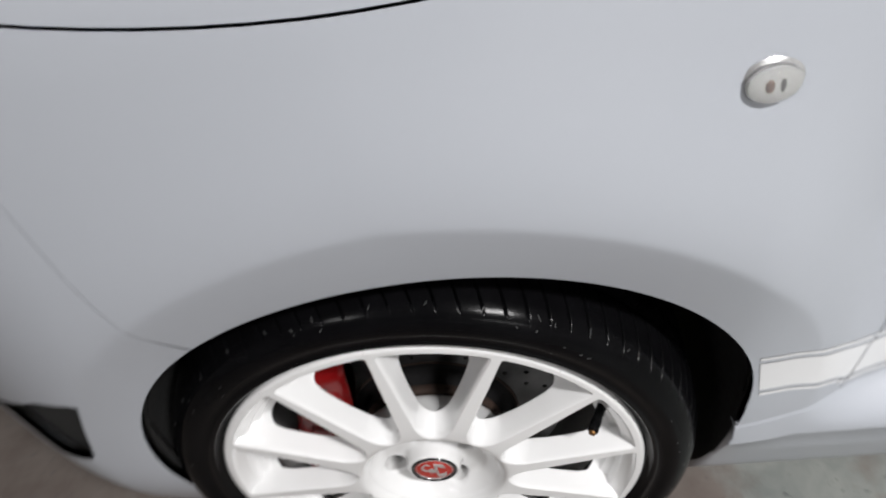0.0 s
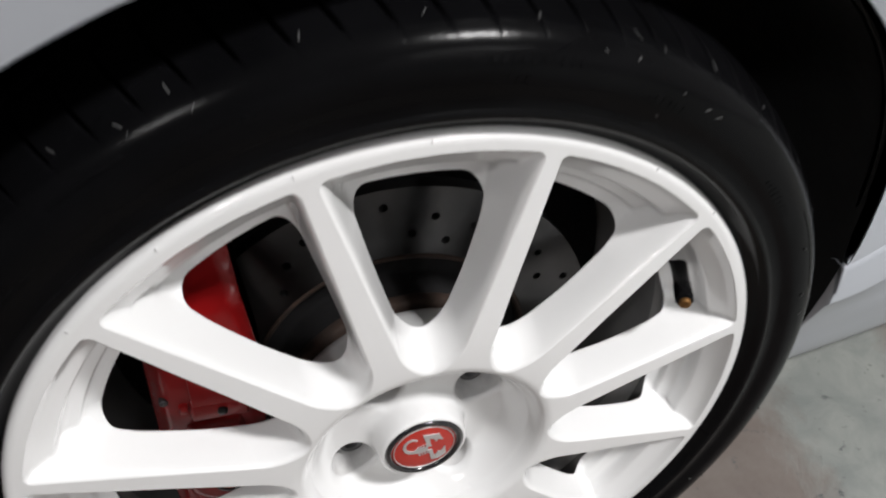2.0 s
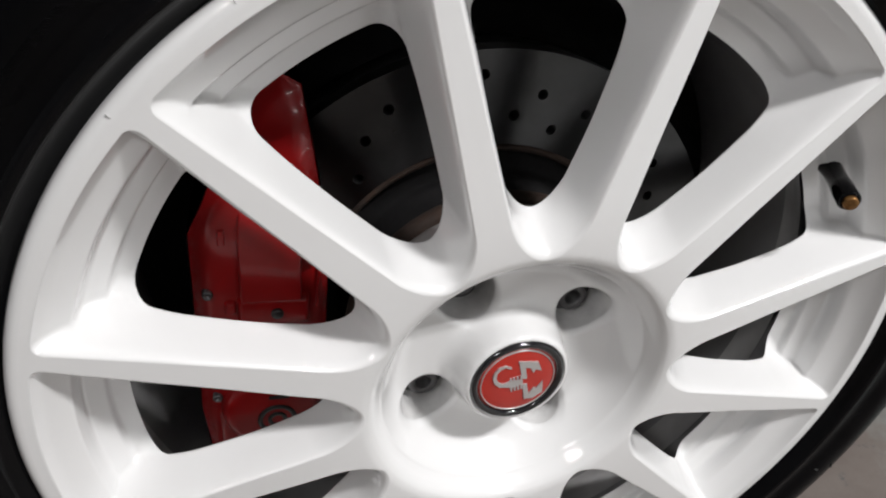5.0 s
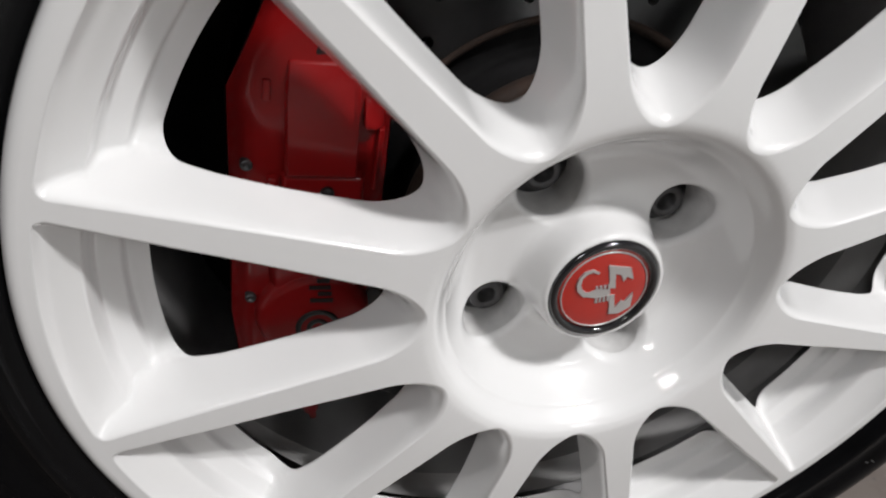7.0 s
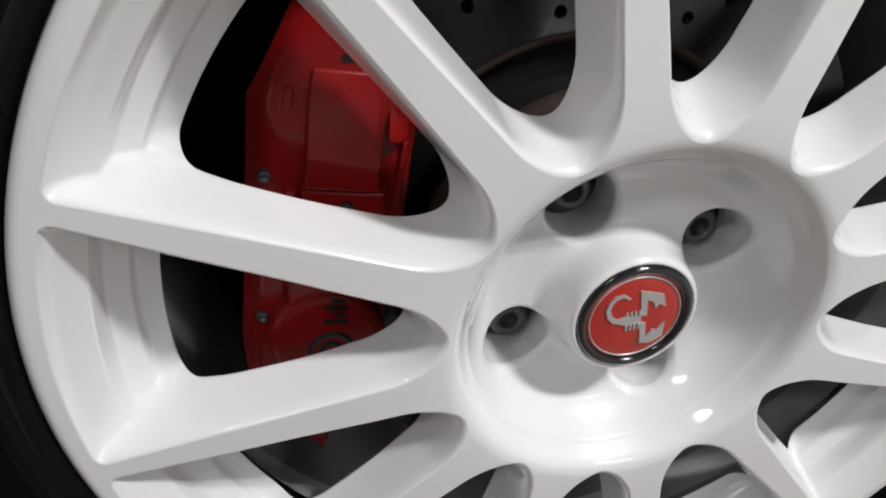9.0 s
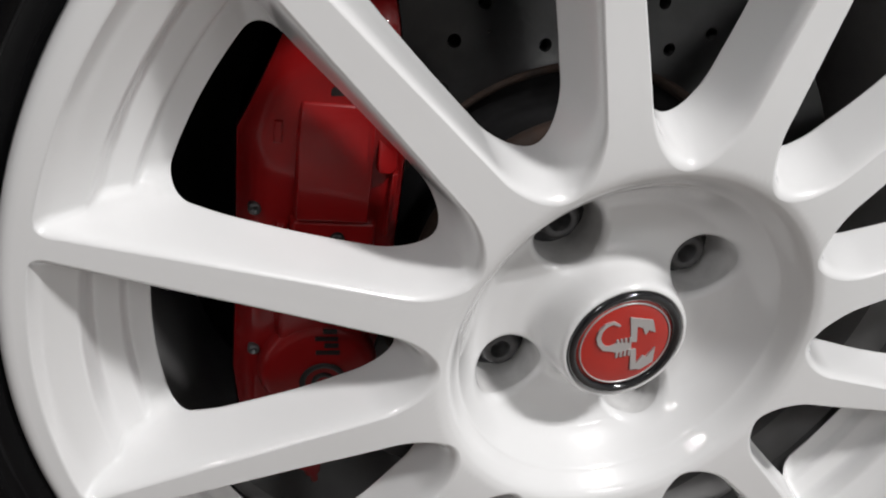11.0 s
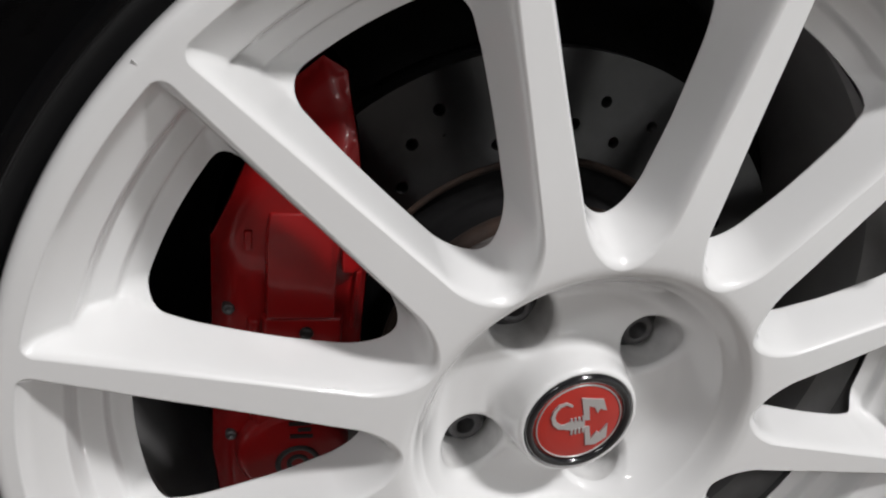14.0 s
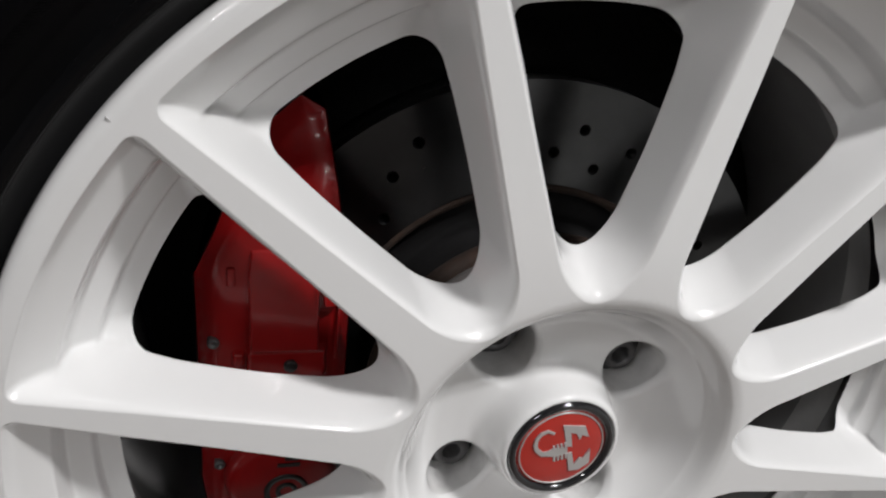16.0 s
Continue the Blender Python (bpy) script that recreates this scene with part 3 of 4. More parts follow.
# moulding whiskers and groove ends, their glints put into the grey
hairs = []
for k in range(88):
    if k < 36:
        deg, r = k * 10.0 + 2.0 + rng.uniform(-0.4, 0.4), 0.2815 + rng.uniform(-0.0015, 0.0015)
    else:
        deg, r = rng.uniform(0, 360), rng.choice((0.2540, 0.2640, 0.2665, 0.2720, 0.2780)) + rng.uniform(-0.003, 0.003)
    hairs.append(raised_bar(deg, r, rng.uniform(0.0006, 0.0010), rng.uniform(0.0012, 0.0042) if k < 36 else rng.uniform(0.0010, 0.0026), rng.uniform(0.0004, 0.0009), rng.uniform(-0.6, 0.6)))
tagged(part("moulding_whiskers", join(hairs), WHISKER, wheel, "tiny rubber whiskers, greyed for their glints", smooth=False), kind="stuff")

for deg in (35.7, 50.1, 81.5, 96.7, 112.9, 127.3):
    bm = box(0.2268, 0.2288, -0.00105, 0.002, -0.00009, 0.00009)
    bmesh.ops.transform(bm, matrix=Matrix.Rotation(radians(-deg), 4, "Y"), verts=bm.verts)
    part("lip_scratch", bm, SCUFF, wheel, "thin dark scuff across the lip", smooth=False)

# centre cap
CAPY = 0.0044
part("cap_ring", revolve([(0.0262, 0.004), (0.0258, 0.0006), (0.0250, -0.0006), (0.0236, -0.0010), (0.0224, -0.0004), (0.0217, 0.0008), (0.0215, 0.0030)], 96), CAPBLACK, wheel, "glossy black cap ring").location.y = CAPY
part("cap_disc", revolve([(0.0216, 0.0012), (0.0200, 0.0007), (0.015, 0.0002), (0.008, -0.0001), (0.0001, -0.0002)], 96), CAPRED, wheel, "red enamel centre cap").location.y = CAPY
part("cap_line", revolve([(0.0206, 0.0008), (0.02055, 0.0002), (0.0201, 0.0002), (0.02005, 0.0008)], 96), SILVER, wheel, "thin silver ring").location.y = CAPY


mm = 0.001
emblem = []
shapes = [[(0.5, 11.2), (10.2, 7.8), (11.6, 1.6), (8.6, 3.6), (7.4, 1.4), (6.2, 5.0), (3.6, 6.4), (3.9, -1.2), (1.5, -0.6)],
          [(1.5, -4.2), (3.7, -4.6), (4.3, -12.0), (6.9, -8.6), (8.4, -9.6), (12.0, -5.6), (11.4, -13.0), (6.4, -15.4), (1.9, -14.6)],
          [(-7.4, -0.6), (-4.5, 0.2), (1.6, -1.0), (1.6, -4.0), (-4.1, -4.6), (-7.1, -3.2)],
          ribbon([(-6.8, -2.0), (-9.6, -1.2), (-11.6, 1.4), (-12.2, 4.4), (-11.4, 7.4), (-9.2, 9.6), (-6.2, 10.2), (-3.6, 8.2)], 2.4, 0.9)]
for k in range(4):
    x = -4.6 + k * 1.7
    shapes.append([(x, 1.8), (x + 0.8, 1.6), (x + 0.9, -1.0), (x + 0.1, -1.0)])
    shapes.append([(x, -4.0), (x + 0.8, -4.0), (x + 0.6, -7.0), (x - 0.2, -6.8)])
for k, s in enumerate(shapes):
    emblem.append(slab([(x * mm * 1.08 + 0.0006, (z + 2.0) * mm * 1.08 - 0.0002) for x, z in s], -0.0006 - 0.00003 * k, 0.0006))
part("emblem", join(emblem), SILVER, wheel, "silver angular emblem shapes", smooth=False).location.y = CAPY


def lug_bolt():
    bm = revolve([(0.0001, 0.0480), (0.0042, 0.0480), (0.0046, 0.0405), (0.0052, 0.0398), (0.0078, 0.0398), (0.0088, 0.0408), (0.0092, 0.0430), (0.0094, 0.0470), (0.0130, 0.0482), (0.0150, 0.0492)], 6 * 5)
    return bm


def bolt_well():
    """Wall and seat of the hole for the bolt at angle LUG0, greyed to paint in its shade."""
    verts, faces = [], []
    cx, cz, n = 0.0488 * math.cos(LUG0), 0.0488 * math.sin(LUG0), 72
    for q, scale in ((0, 1.0), (1, 0.998), (2, 0.965), (3, 0.955), (4, 0.90), (5, 0.3)):
        for t in range(n):
            x, z = cx + WELL_R * scale * math.cos(t * math.pi / 36), cz + WELL_R * scale * math.sin(t * math.pi / 36)
            top = face_y(math.hypot(x, z)) + WELL_LIP - 0.0003
            verts.append((x, (top, top + 0.003, 0.040, 0.0475, 0.0485, 0.0490)[q], z))
    for q in range(5):
        faces += [(q * n + t, q * n + (t + 1) % n, (q + 1) * n + (t + 1) % n, (q + 1) * n + t) for t in range(n)]
    faces.append([5 * n + t for t in range(n)])
    bm = mesh_from(verts, faces)
    bmesh.ops.recalc_face_normals(bm, faces=bm.faces[:])
    bmesh.ops.reverse_faces(bm, faces=bm.faces[:])
    return bm


well_me = None
for q in range(4):
    if well_me is None:
        ob = part("bolt_well", bolt_well(), WELL, wheel, "bolt hole greyed for the shade inside it")
        well_me = ob.data
    else:
        ob = new("bolt_well", well_me)
        ob.parent = wheel
        ob["label"] = "bolt hole greyed for the shade inside it"
    ob.rotation_euler = (0, -q * math.pi / 2, 0)

bolt_me = None
for q in range(4):
    a = LUG0 + q * math.pi / 2
    if bolt_me is None:
        ob = part("lug_bolt", lug_bolt(), BOLT, wheel, "grey steel wheel bolt")
        bolt_me = ob.data
    else:
        ob = new("lug_bolt", bolt_me)
        ob.parent = wheel
        ob["label"] = "grey steel wheel bolt"
    ob.location = (0.0485 * math.cos(a), -0.0025, 0.0485 * math.sin(a))

# valve stem: rubber base on the pocket wall, leaning to the tip
vb, vt = Vector((0.1940, 0.0370, 0.0690)), Vector((0.1735, -0.0050, 0.0690))


def stem(profile, mat, name, label):
    bm = revolve(profile, 24)
    q = (vt - vb).normalized().to_track_quat("Y", "Z").to_matrix().to_4x4()
    bmesh.ops.transform(bm, matrix=Matrix.Translation(vb) @ q, verts=bm.verts)
    return part(name, bm, mat, wheel, label)


L = (vt - vb).length
stem([(0.0085, -0.006), (0.0085, 0.001), (0.0070, 0.004), (0.0058, 0.008), (0.0052, 0.014), (0.0050, L * 0.62), (0.0055, L * 0.64), (0.0055, L * 0.93), (0.0046, L * 0.95), (0.0040, L * 0.955)], RUBBER_WET, "valve_stem", "black rubber valve stem")
stem([(0.0036, L * 0.94), (0.0036, L), (0.0029, L * 1.01), (0.0001, L * 1.01)], BRASS, "valve_tip", "worn brass valve end")

# back of the hub, seen through the windows
part("mounting_pad", revolve([(0.0920, 0.0215), (0.0875, 0.0320), (0.0835, 0.0430), (0.0812, 0.0490), (0.0780, 0.0520), (0.0600, 0.0525)], 96), WHITE, wheel, "white back of the hub")

# ---------------------------------------------------------------- brake
disc = new("brake_disc")
disc.parent = car
disc["label"] = "drilled steel brake disc with rusty hub"
DY = 0.080
ring_out = [(0.1515 * math.cos(2 * math.pi * k / 160), 0.1515 * math.sin(2 * math.pi * k / 160)) for k in range(160)]
ring_in = [(0.100 * math.cos(2 * math.pi * k / 120), 0.100 * math.sin(2 * math.pi * k / 120)) for k in range(120)]
drill = []
for k in range(3):
    for r, da in ((0.1374, 14.6), (0.1203, 20.9), (0.1310, 29.5), (0.1115, 36.5), (0.1385, 44.0), (0.1264, 55.7), (0.1121, 63.0), (0.1296, 68.8), (0.1168, 74.9), (0.1388, 83.4), (0.1095, 94.4), (0.1343, 104.9), (0.1257, 112.8), (0.1109, 120.2)):
        a = radians(120 * k + da)
        drill.append([(r * math.cos(a) + 0.0030 * math.cos(t * math.pi / 6), r * math.sin(a) + 0.0030 * math.sin(t * math.pi / 6)) for t in range(12)])
co, fa, loops = fill(ring_out, [ring_in] + drill, 0.007)
dverts = [(x, DY, z) for x, z in co]
dfaces = [f_ for f_ in fa]
for lp in loops:
    s = len(dverts)
    dverts += [(co[i][0], DY + 0.011, co[i][1]) for i in lp]
    dfaces += [(lp[k], lp[(k + 1) % len(lp)], s + (k + 1) % len(lp), s + k) for k in range(len(lp))]
bm = mesh_from(dverts, dfaces)
bmesh.ops.recalc_face_normals(bm, faces=bm.faces[:])
part("friction_ring", bm, STEEL, disc, "grey steel ring with drilled holes", smooth=False)
part("backing_ring", revolve([(0.100, DY + 0.0112), (0.1515, DY + 0.0112), (0.1515, DY + 0.026), (0.100, DY + 0.026)], 120), CAST, disc)
part("rust_edge", revolve([(0.1005, DY + 0.004), (0.1005, DY - 0.0010), (0.0985, DY - 0.0014), (0.0965, DY + 0.0005), (0.0955, DY + 0.004)], 120), RUST, disc, "thin rusty inner edge")
part("hat_rust", revolve([(0.0770, 0.0528), (0.0808, 0.0532), (0.0828, 0.0545), (0.0835, 0.0570), (0.0830, 0.0610), (0.0815, 0.0640)], 96), RUST, disc, "rusty shoulder of the disc hub")
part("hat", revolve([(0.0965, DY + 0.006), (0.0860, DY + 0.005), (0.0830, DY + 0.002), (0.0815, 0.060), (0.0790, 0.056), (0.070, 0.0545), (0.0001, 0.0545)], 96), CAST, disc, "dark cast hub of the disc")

caliper = new("brake_caliper")
caliper.parent = car
caliper["label"] = "red painted multi-piston brake caliper"


def frustum(front, back, y0, y1, bevel=0.0012):
    """A block whose front outline differs from its back outline, with softened edges."""
    bm = bmesh.new()
    fr = [bm.verts.new((x, y0, z)) for x, z in front]
    bk = [bm.verts.new((x, y1, z)) for x, z in back]
    n = len(front)
    bm.faces.new(fr)
    bm.faces.new(bk[::-1])
    for k in range(n):
        bm.faces.new((fr[k], bk[k], bk[(k + 1) % n], fr[(k + 1) % n]))
    bmesh.ops.recalc_face_normals(bm, faces=bm.faces[:])
    if bevel:
        bmesh.ops.bevel(bm, geom=[e for e in bm.edges if any(abs(v.co.y - y0) < 1e-6 for v in e.verts)], offset=bevel, segments=3, affect="EDGES", profile=0.5)
    return bm


CAL = [(-0.1405, 0.1000), (-0.1420, 0.094), (-0.1475, 0.070), (-0.1590, 0.020), (-0.1665, -0.010), (-0.1700, -0.045), (-0.1660, -0.062), (-0.1560, -0.070), (-0.1480, -0.081), (-0.1410, -0.083), (-0.1330, -0.074), (-0.1220, -0.066), (-0.1150, -0.048), (-0.106, -0.022), (-0.0965, 0.006), (-0.0865, 0.045), (-0.0785, 0.080), (-0.0755, 0.122), (-0.0735, 0.156), (-0.082, 0.163), (-0.0945, 0.156), (-0.1150, 0.134)]


def clamp01(v):
    return max(0.0, min(1.0, v))


def along(x, z):
    """The caliper's own axes: a across and b up along its raised face, from that face's lower corner."""
    px, pz = x + 0.1258, z - 0.064
    return 0.976 * px - 0.217 * pz, 0.217 * px + 0.976 * pz


def caliper_y(x, z):
    """Front of the casting: a flat with a chamfered outer side, a sloping shoulder and an arm that leans away."""
    a, b = along(x, z)
    c = (b - 0.57 * a) / 1.15
    y = 0.0470 + 0.50 * softplus(-0.0125 - a, 0.0012)
    y += 0.95 * (softplus(c - 0.0500, 0.0020) - softplus(c - 0.0640, 0.0022)) + 0.20 * softplus(c - 0.0640, 0.0022)
    y += 0.12 * softplus(-0.048 - z, 0.002)
    return y + 0.0040 * (1 - clamp01(edge_distance((x, z), CAL) / 0.0090)) ** 2


sheet("body", CAL, [], caliper_y, RED, caliper, "glossy red caliper casting", step=0.0027, depth=0.070)


def block(name, front, back_y, grow, bevel, label="", mat=RED):
    """A raised block on the casting: (a, b, y) corners in front, spread by grow at its foot."""
    ca, cb = sum(p[0] for p in front) / len(front), sum(p[1] for p in front) / len(front)
    bm = bmesh.new()

    def corner(a, b, y):
        return bm.verts.new((-0.1258 + 0.976 * a + 0.217 * b, y, 0.064 - 0.217 * a + 0.976 * b))

    fr = [corner(*p) for p in front]
    bk = [corner(a + math.copysign(grow, a - ca), b + math.copysign(grow, b - cb), back_y) for a, b, _ in front]
    n = len(fr)
    bm.faces.new(fr)
    for k in range(n):
        bm.faces.new((fr[k], bk[k], bk[(k + 1) % n], fr[(k + 1) % n]))
    bmesh.ops.recalc_face_normals(bm, faces=bm.faces[:])
    if sum(f.normal.y for f in bm.faces if all(v in fr for v in f.verts)) > 0:
        bmesh.ops.reverse_faces(bm, faces=bm.faces[:])
    keep = [e for e in bm.edges if any(v in fr for v in e.verts)]
    bmesh.ops.bevel(bm, geom=keep, offset=bevel, segments=4, affect="EDGES", profile=0.5)
    return part(name, bm, mat, caliper, label)


block("face_panel", [(0.0005, 0.0005, 0.0405), (0.0285, 0.0005, 0.0400), (0.0285, 0.0340, 0.0408), (0.0275, 0.0460, 0.0462), (0.0015, 0.0460, 0.0462), (0.0005, 0.0340, 0.0412)], 0.0480, 0.0010, 0.0008, "flat raised caliper face")
block("lower_ledge", [(-0.0005, -0.0150, 0.0425), (0.0320, -0.0150, 0.0425), (0.0320, -0.0012, 0.0425), (-0.0005, -0.0012, 0.0425)], 0.0480, 0.0015, 0.0014, "ledge under the raised face")
block("cheek", [(0.0310, 0.0215, 0.0405), (0.0360, 0.0205, 0.0425), (0.0395, 0.0220, 0.0455), (0.0385, 0.0430, 0.0560), (0.0305, 0.0440, 0.0520)], 0.0580, 0.0006, 0.0012, "angled side facet")
block("side_rib", [(0.0365, -0.0080, 0.0450), (0.0385, -0.0080, 0.0460), (0.0400, 0.0200, 0.0460), (0.0375, 0.0200, 0.0450)], 0.0500, 0.0006, 0.0006, "thin edge rib")
# No hole is cut: a solid black block stands in for the opening's shade.
block("cover_hole", [(0.0110, 0.0490, 0.0462), (0.0180, 0.0490, 0.0468), (0.0185, 0.0550, 0.0475), (0.0110, 0.0550, 0.0475)], 0.0540, 0.0003, 0.0012, "black block for the shade of an opening under the shoulder", INK_AND_SHADE)
block("casting_nib", [(-0.0088, 0.0300, 0.0458), (-0.0058, 0.0300, 0.0458), (-0.0056, 0.0385, 0.0458), (-0.0086, 0.0385, 0.0458)], 0.0480, 0.0004, 0.0008, "small raised casting mark")
block("lower_boss", [(-0.0070, -0.0090, 0.0440), (-0.0030, -0.0090, 0.0440), (-0.0030, -0.0030, 0.0440), (-0.0070, -0.0030, 0.0440)], 0.0480, 0.0012, 0.0014, "small round boss")
part("lower_cover", revolve([(0.0268, 0.0480), (0.0258, 0.0440), (0.0246, 0.0418), (0.0228, 0.0407), (0.0200, 0.0405), (0.0001, 0.0405)], 64, cx=-0.1290, cz=-0.0120), RED, caliper, "round lower piston cover")
part("lower_web", frustum([(-0.1330, 0.0420), (-0.1060, 0.0360), (-0.1080, -0.0050), (-0.1440, -0.0060), (-0.1400, 0.0200)], [(-0.1360, 0.0450), (-0.1030, 0.0390), (-0.1050, -0.0080), (-0.1470, -0.0080), (-0.1430, 0.0210)], 0.0416, 0.0480, 0.0018), RED, caliper, "flat web over the piston cover", smooth=False)
for x, z in ((-0.1403, 0.0693), (-0.1545, 0.0030)):
    b = revolve([(0.0001, 0.0468), (0.0011, 0.0468), (0.0013, 0.0458), (0.0022, 0.0458), (0.0026, 0.0466), (0.0027, 0.0520)], 16, cx=x, cz=z)
    part("bolt", b, BOLT, caliper, "dark steel screw")
# Black plug on the ledge paints in the shade of the pin recess.
part("pin_hole", revolve([(0.0001, 0.0404), (0.0026, 0.0404), (0.0030, 0.0412), (0.0030, 0.0480)], 16, cx=-0.1108, cz=0.0525), INK_AND_SHADE, caliper, "small black plug for the shade of a pin recess")
b = revolve([(0.0001, -0.089), (0.0018, -0.089), (0.0022, -0.084), (0.0042, -0.082), (0.0046, -0.076), (0.0078, -0.074), (0.0085, -0.064)], 14)
bmesh.ops.transform(b, matrix=Matrix.Translation((-0.1430, 0.052, 0)) @ Matrix.Rotation(radians(90), 4, "X"), verts=b.verts)
part("bleed_nipple", b, RED, caliper, "red painted bleed nipple")
# printed mark on the lower cover: rings and plain bars
marks = []
for (r0, r1) in ((0.0105, 0.0080), (0.0052, 0.0030)):
    marks.append(revolve([(r0, 0.0404), (r0, 0.0398), (r1, 0.0398), (r1, 0.0404)], 32, cx=-0.1278, cz=-0.0172))
part("printed_ring", join(marks), INK_AND_SHADE, caliper, "black printed ring mark")
for k, (lift, long_, wide) in enumerate(((0.0, 0.0105, 0.0021), (0.0034, 0.0062, 0.0022), (0.0074, 0.0098, 0.0021), (0.0108, 0.0058, 0.0022))):
    # plain bars that stand for the print beside the ring
    cx, cz = -0.1232 + 0.23 * lift * 0.4 + (0.0018 if k % 2 else 0.0), -0.0015 + lift * 1.0
    ax, az = 0.972 * long_ / 2, -0.235 * long_ / 2
    bx, bz = 0.235 * wide / 2, 0.972 * wide / 2
    quad = [(cx - ax - bx, cz - az - bz), (cx + ax - bx, cz + az - bz), (cx + ax + bx, cz + az + bz), (cx - ax + bx, cz - az + bz)]
    part("printed_bar", frustum(quad, quad, 0.0398, 0.0404, 0), INK_AND_SHADE, caliper, "black printed bar", smooth=False)

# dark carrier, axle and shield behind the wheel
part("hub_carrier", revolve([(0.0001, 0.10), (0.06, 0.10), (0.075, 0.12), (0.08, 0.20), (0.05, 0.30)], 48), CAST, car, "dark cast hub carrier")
# Outer flange is made up: a dark sheet that keeps the barrel's back dark.
part("dust_shield", revolve([(0.05, 0.122), (0.158, 0.122), (0.166, 0.135), (0.192, 0.150), (0.198, 0.152), (0.198, 0.156), (0.05, 0.130)], 96), CAST, car, "dark dust shield, widened to close off the barrel's dark back")

# ---------------------------------------------------------------- body panels
AX, AZ, ARX, ARZ = 0.0218, 0.0751, 0.304, 0.2438


def arch_distance(x, z):
    if z > AZ:
        arx = ARX + (0.009 if x > AX else 0.0)
        q = math.hypot((x - AX) / arx, (z - AZ) / ARZ)
        return (q - 1) * (ARZ + (arx - ARZ) * abs(x - AX) / (math.hypot(x - AX, z - AZ) + 1e-9))
    return abs(x - AX) - ARX - (0.009 if x > AX else 0.0)


def body_y(x, z):
    c = min(x, 0.56)
    y = -0.008 + 0.044 * c + 0.108 * c * c
    if x < -0.24:
        y += 1.1 * (x + 0.24) ** 2
    y += 0.45 * softplus(z - 0.28, 0.03) ** 2 + 2.0 * softplus(z - 0.52, 0.02) ** 2
    y += 0.25 * softplus(0.0 - z, 0.02)
    q = max(0.0, min(1.0, (x - 0.305) / 0.175))
    w = max(0.0, min(1.0, (0.50 - z) / 0.25))
    y += 0.036 * q * q * (3 - 2 * q) * w * w * (3 - 2 * w)
    d = max(-0.02, arch_distance(x, z))
    y += 0.27 * softplus(0.066 - d, 0.0022) - 0.020 * math.exp(-(softplus(d - 0.066, 0.006) / 0.105) ** 2)
    if x < -0.15:
        y += 0.20 * softplus(0.08 - z, 0.03) * min(1.0, (-0.15 - x) / 0.2)
    return y


def arch_points(a0, a1, n):
    out = []
    for k in range(n + 1):
        a = radians(a0 + (a1 - a0) * k / n)
        lift = 0.004 * math.sin(2 * (a - math.pi / 2)) ** 2 if math.pi / 2 < a < math.pi else 0.0
        wide = 0.004 * math.sin(2 * a) if -0.01 < a < math.pi / 2 else 0.0
        foot = 0.009 * math.cos(a) ** 6 if -0.01 < a < math.pi / 2 else 0.0
        out.append((AX + (ARX + lift * 0.6 + wide + foot) * math.cos(a), AZ + (ARZ + 0.4 * wide) * math.sin(a) + lift))
    return out


def hood_z(x):
    return 0.5285 - 0.05 * x + 0.4 * x * x


GAPW = 0.0012
seam_a = 127.5
sx, sz = arch_points(seam_a, seam_a, 1)[0]
SEAM = [(sx, sz), (sx - 0.024, sz + 0.034), (sx - 0.054, sz + 0.108), (sx - 0.090, sz + 0.215), (-0.29, hood_z(-0.29))]
DOOR = [(0.4410, 0.031), (0.4460, 0.05), (0.4570, 0.09), (0.4670, 0.13), (0.4820, 0.20), (0.4950, 0.27), (0.503, 0.40), (0.505, hood_z(0.505))]
fender = arch_points(seam_a - 0.4, 0, 60) + [(0.3336, 0.045), (0.3318, 0.028), (0.3300, 0.0175), (0.358, 0.024), (0.395, 0.029)]
fender += [(x - GAPW, z) for x, z in DOOR]
fender += [(0.505 - 0.795 * k / 24, hood_z(0.505 - 0.795 * k / 24) - GAPW) for k in range(1, 24)]
fender += [(x + 0.0002, z + 0.00015) for x, z in SEAM[::-1][:-1]]
crease = []
for off in (0.054, 0.058, 0.0615, 0.064, 0.066, 0.068, 0.0705, 0.074, 0.079):
    for x, z in arch_points(seam_a, -2, 110):
        q = Vector((x - AX, (z - AZ) * 1.25)).normalized()
        crease.append((x + q.x * off, z + q.y * off))
sheet("front_fender", fender, [], body_y, BODY, car, "pale grey painted front fender with flared arch", step=0.009, extra=crease)
bumper = [(x - 0.0002, z - 0.00015) for x, z in SEAM] + [(-0.60, 0.52), (-0.80, 0.36), (-0.85, 0.0), (-0.80, -0.270), (-0.252, -0.270), (-0.262, -0.15), (-0.266, -0.07), (-0.276, 0.0), (-0.2822, 0.06)] + arch_points(179, seam_a + 0.6, 26)
FOG = [(-0.4650, 0.1930), (-0.4218, 0.1807), (-0.3408, 0.2200), (-0.3008, 0.2231), (-0.2949, 0.2185), (-0.3157, 0.1719), (-0.3361, 0.1189), (-0.3421, 0.1127), (-0.3870, 0.1060), (-0.3930, 0.1100), (-0.4100, 0.1380), (-0.4650, 0.1780)]
sheet("front_bumper", bumper, [FOG], body_y, BODY, car, "pale grey painted front bumper with dark side intake", step=0.012, depth=0.010)
sheet("intake_backing", [(-0.66, 0.00), (-0.285, 0.00), (-0.270, 0.17), (-0.250, 0.27), (-0.66, 0.30)], [], lambda x, z: body_y(x, z) + 0.016, GAP, car, "black recessed intake", step=0.03, depth=0.004)
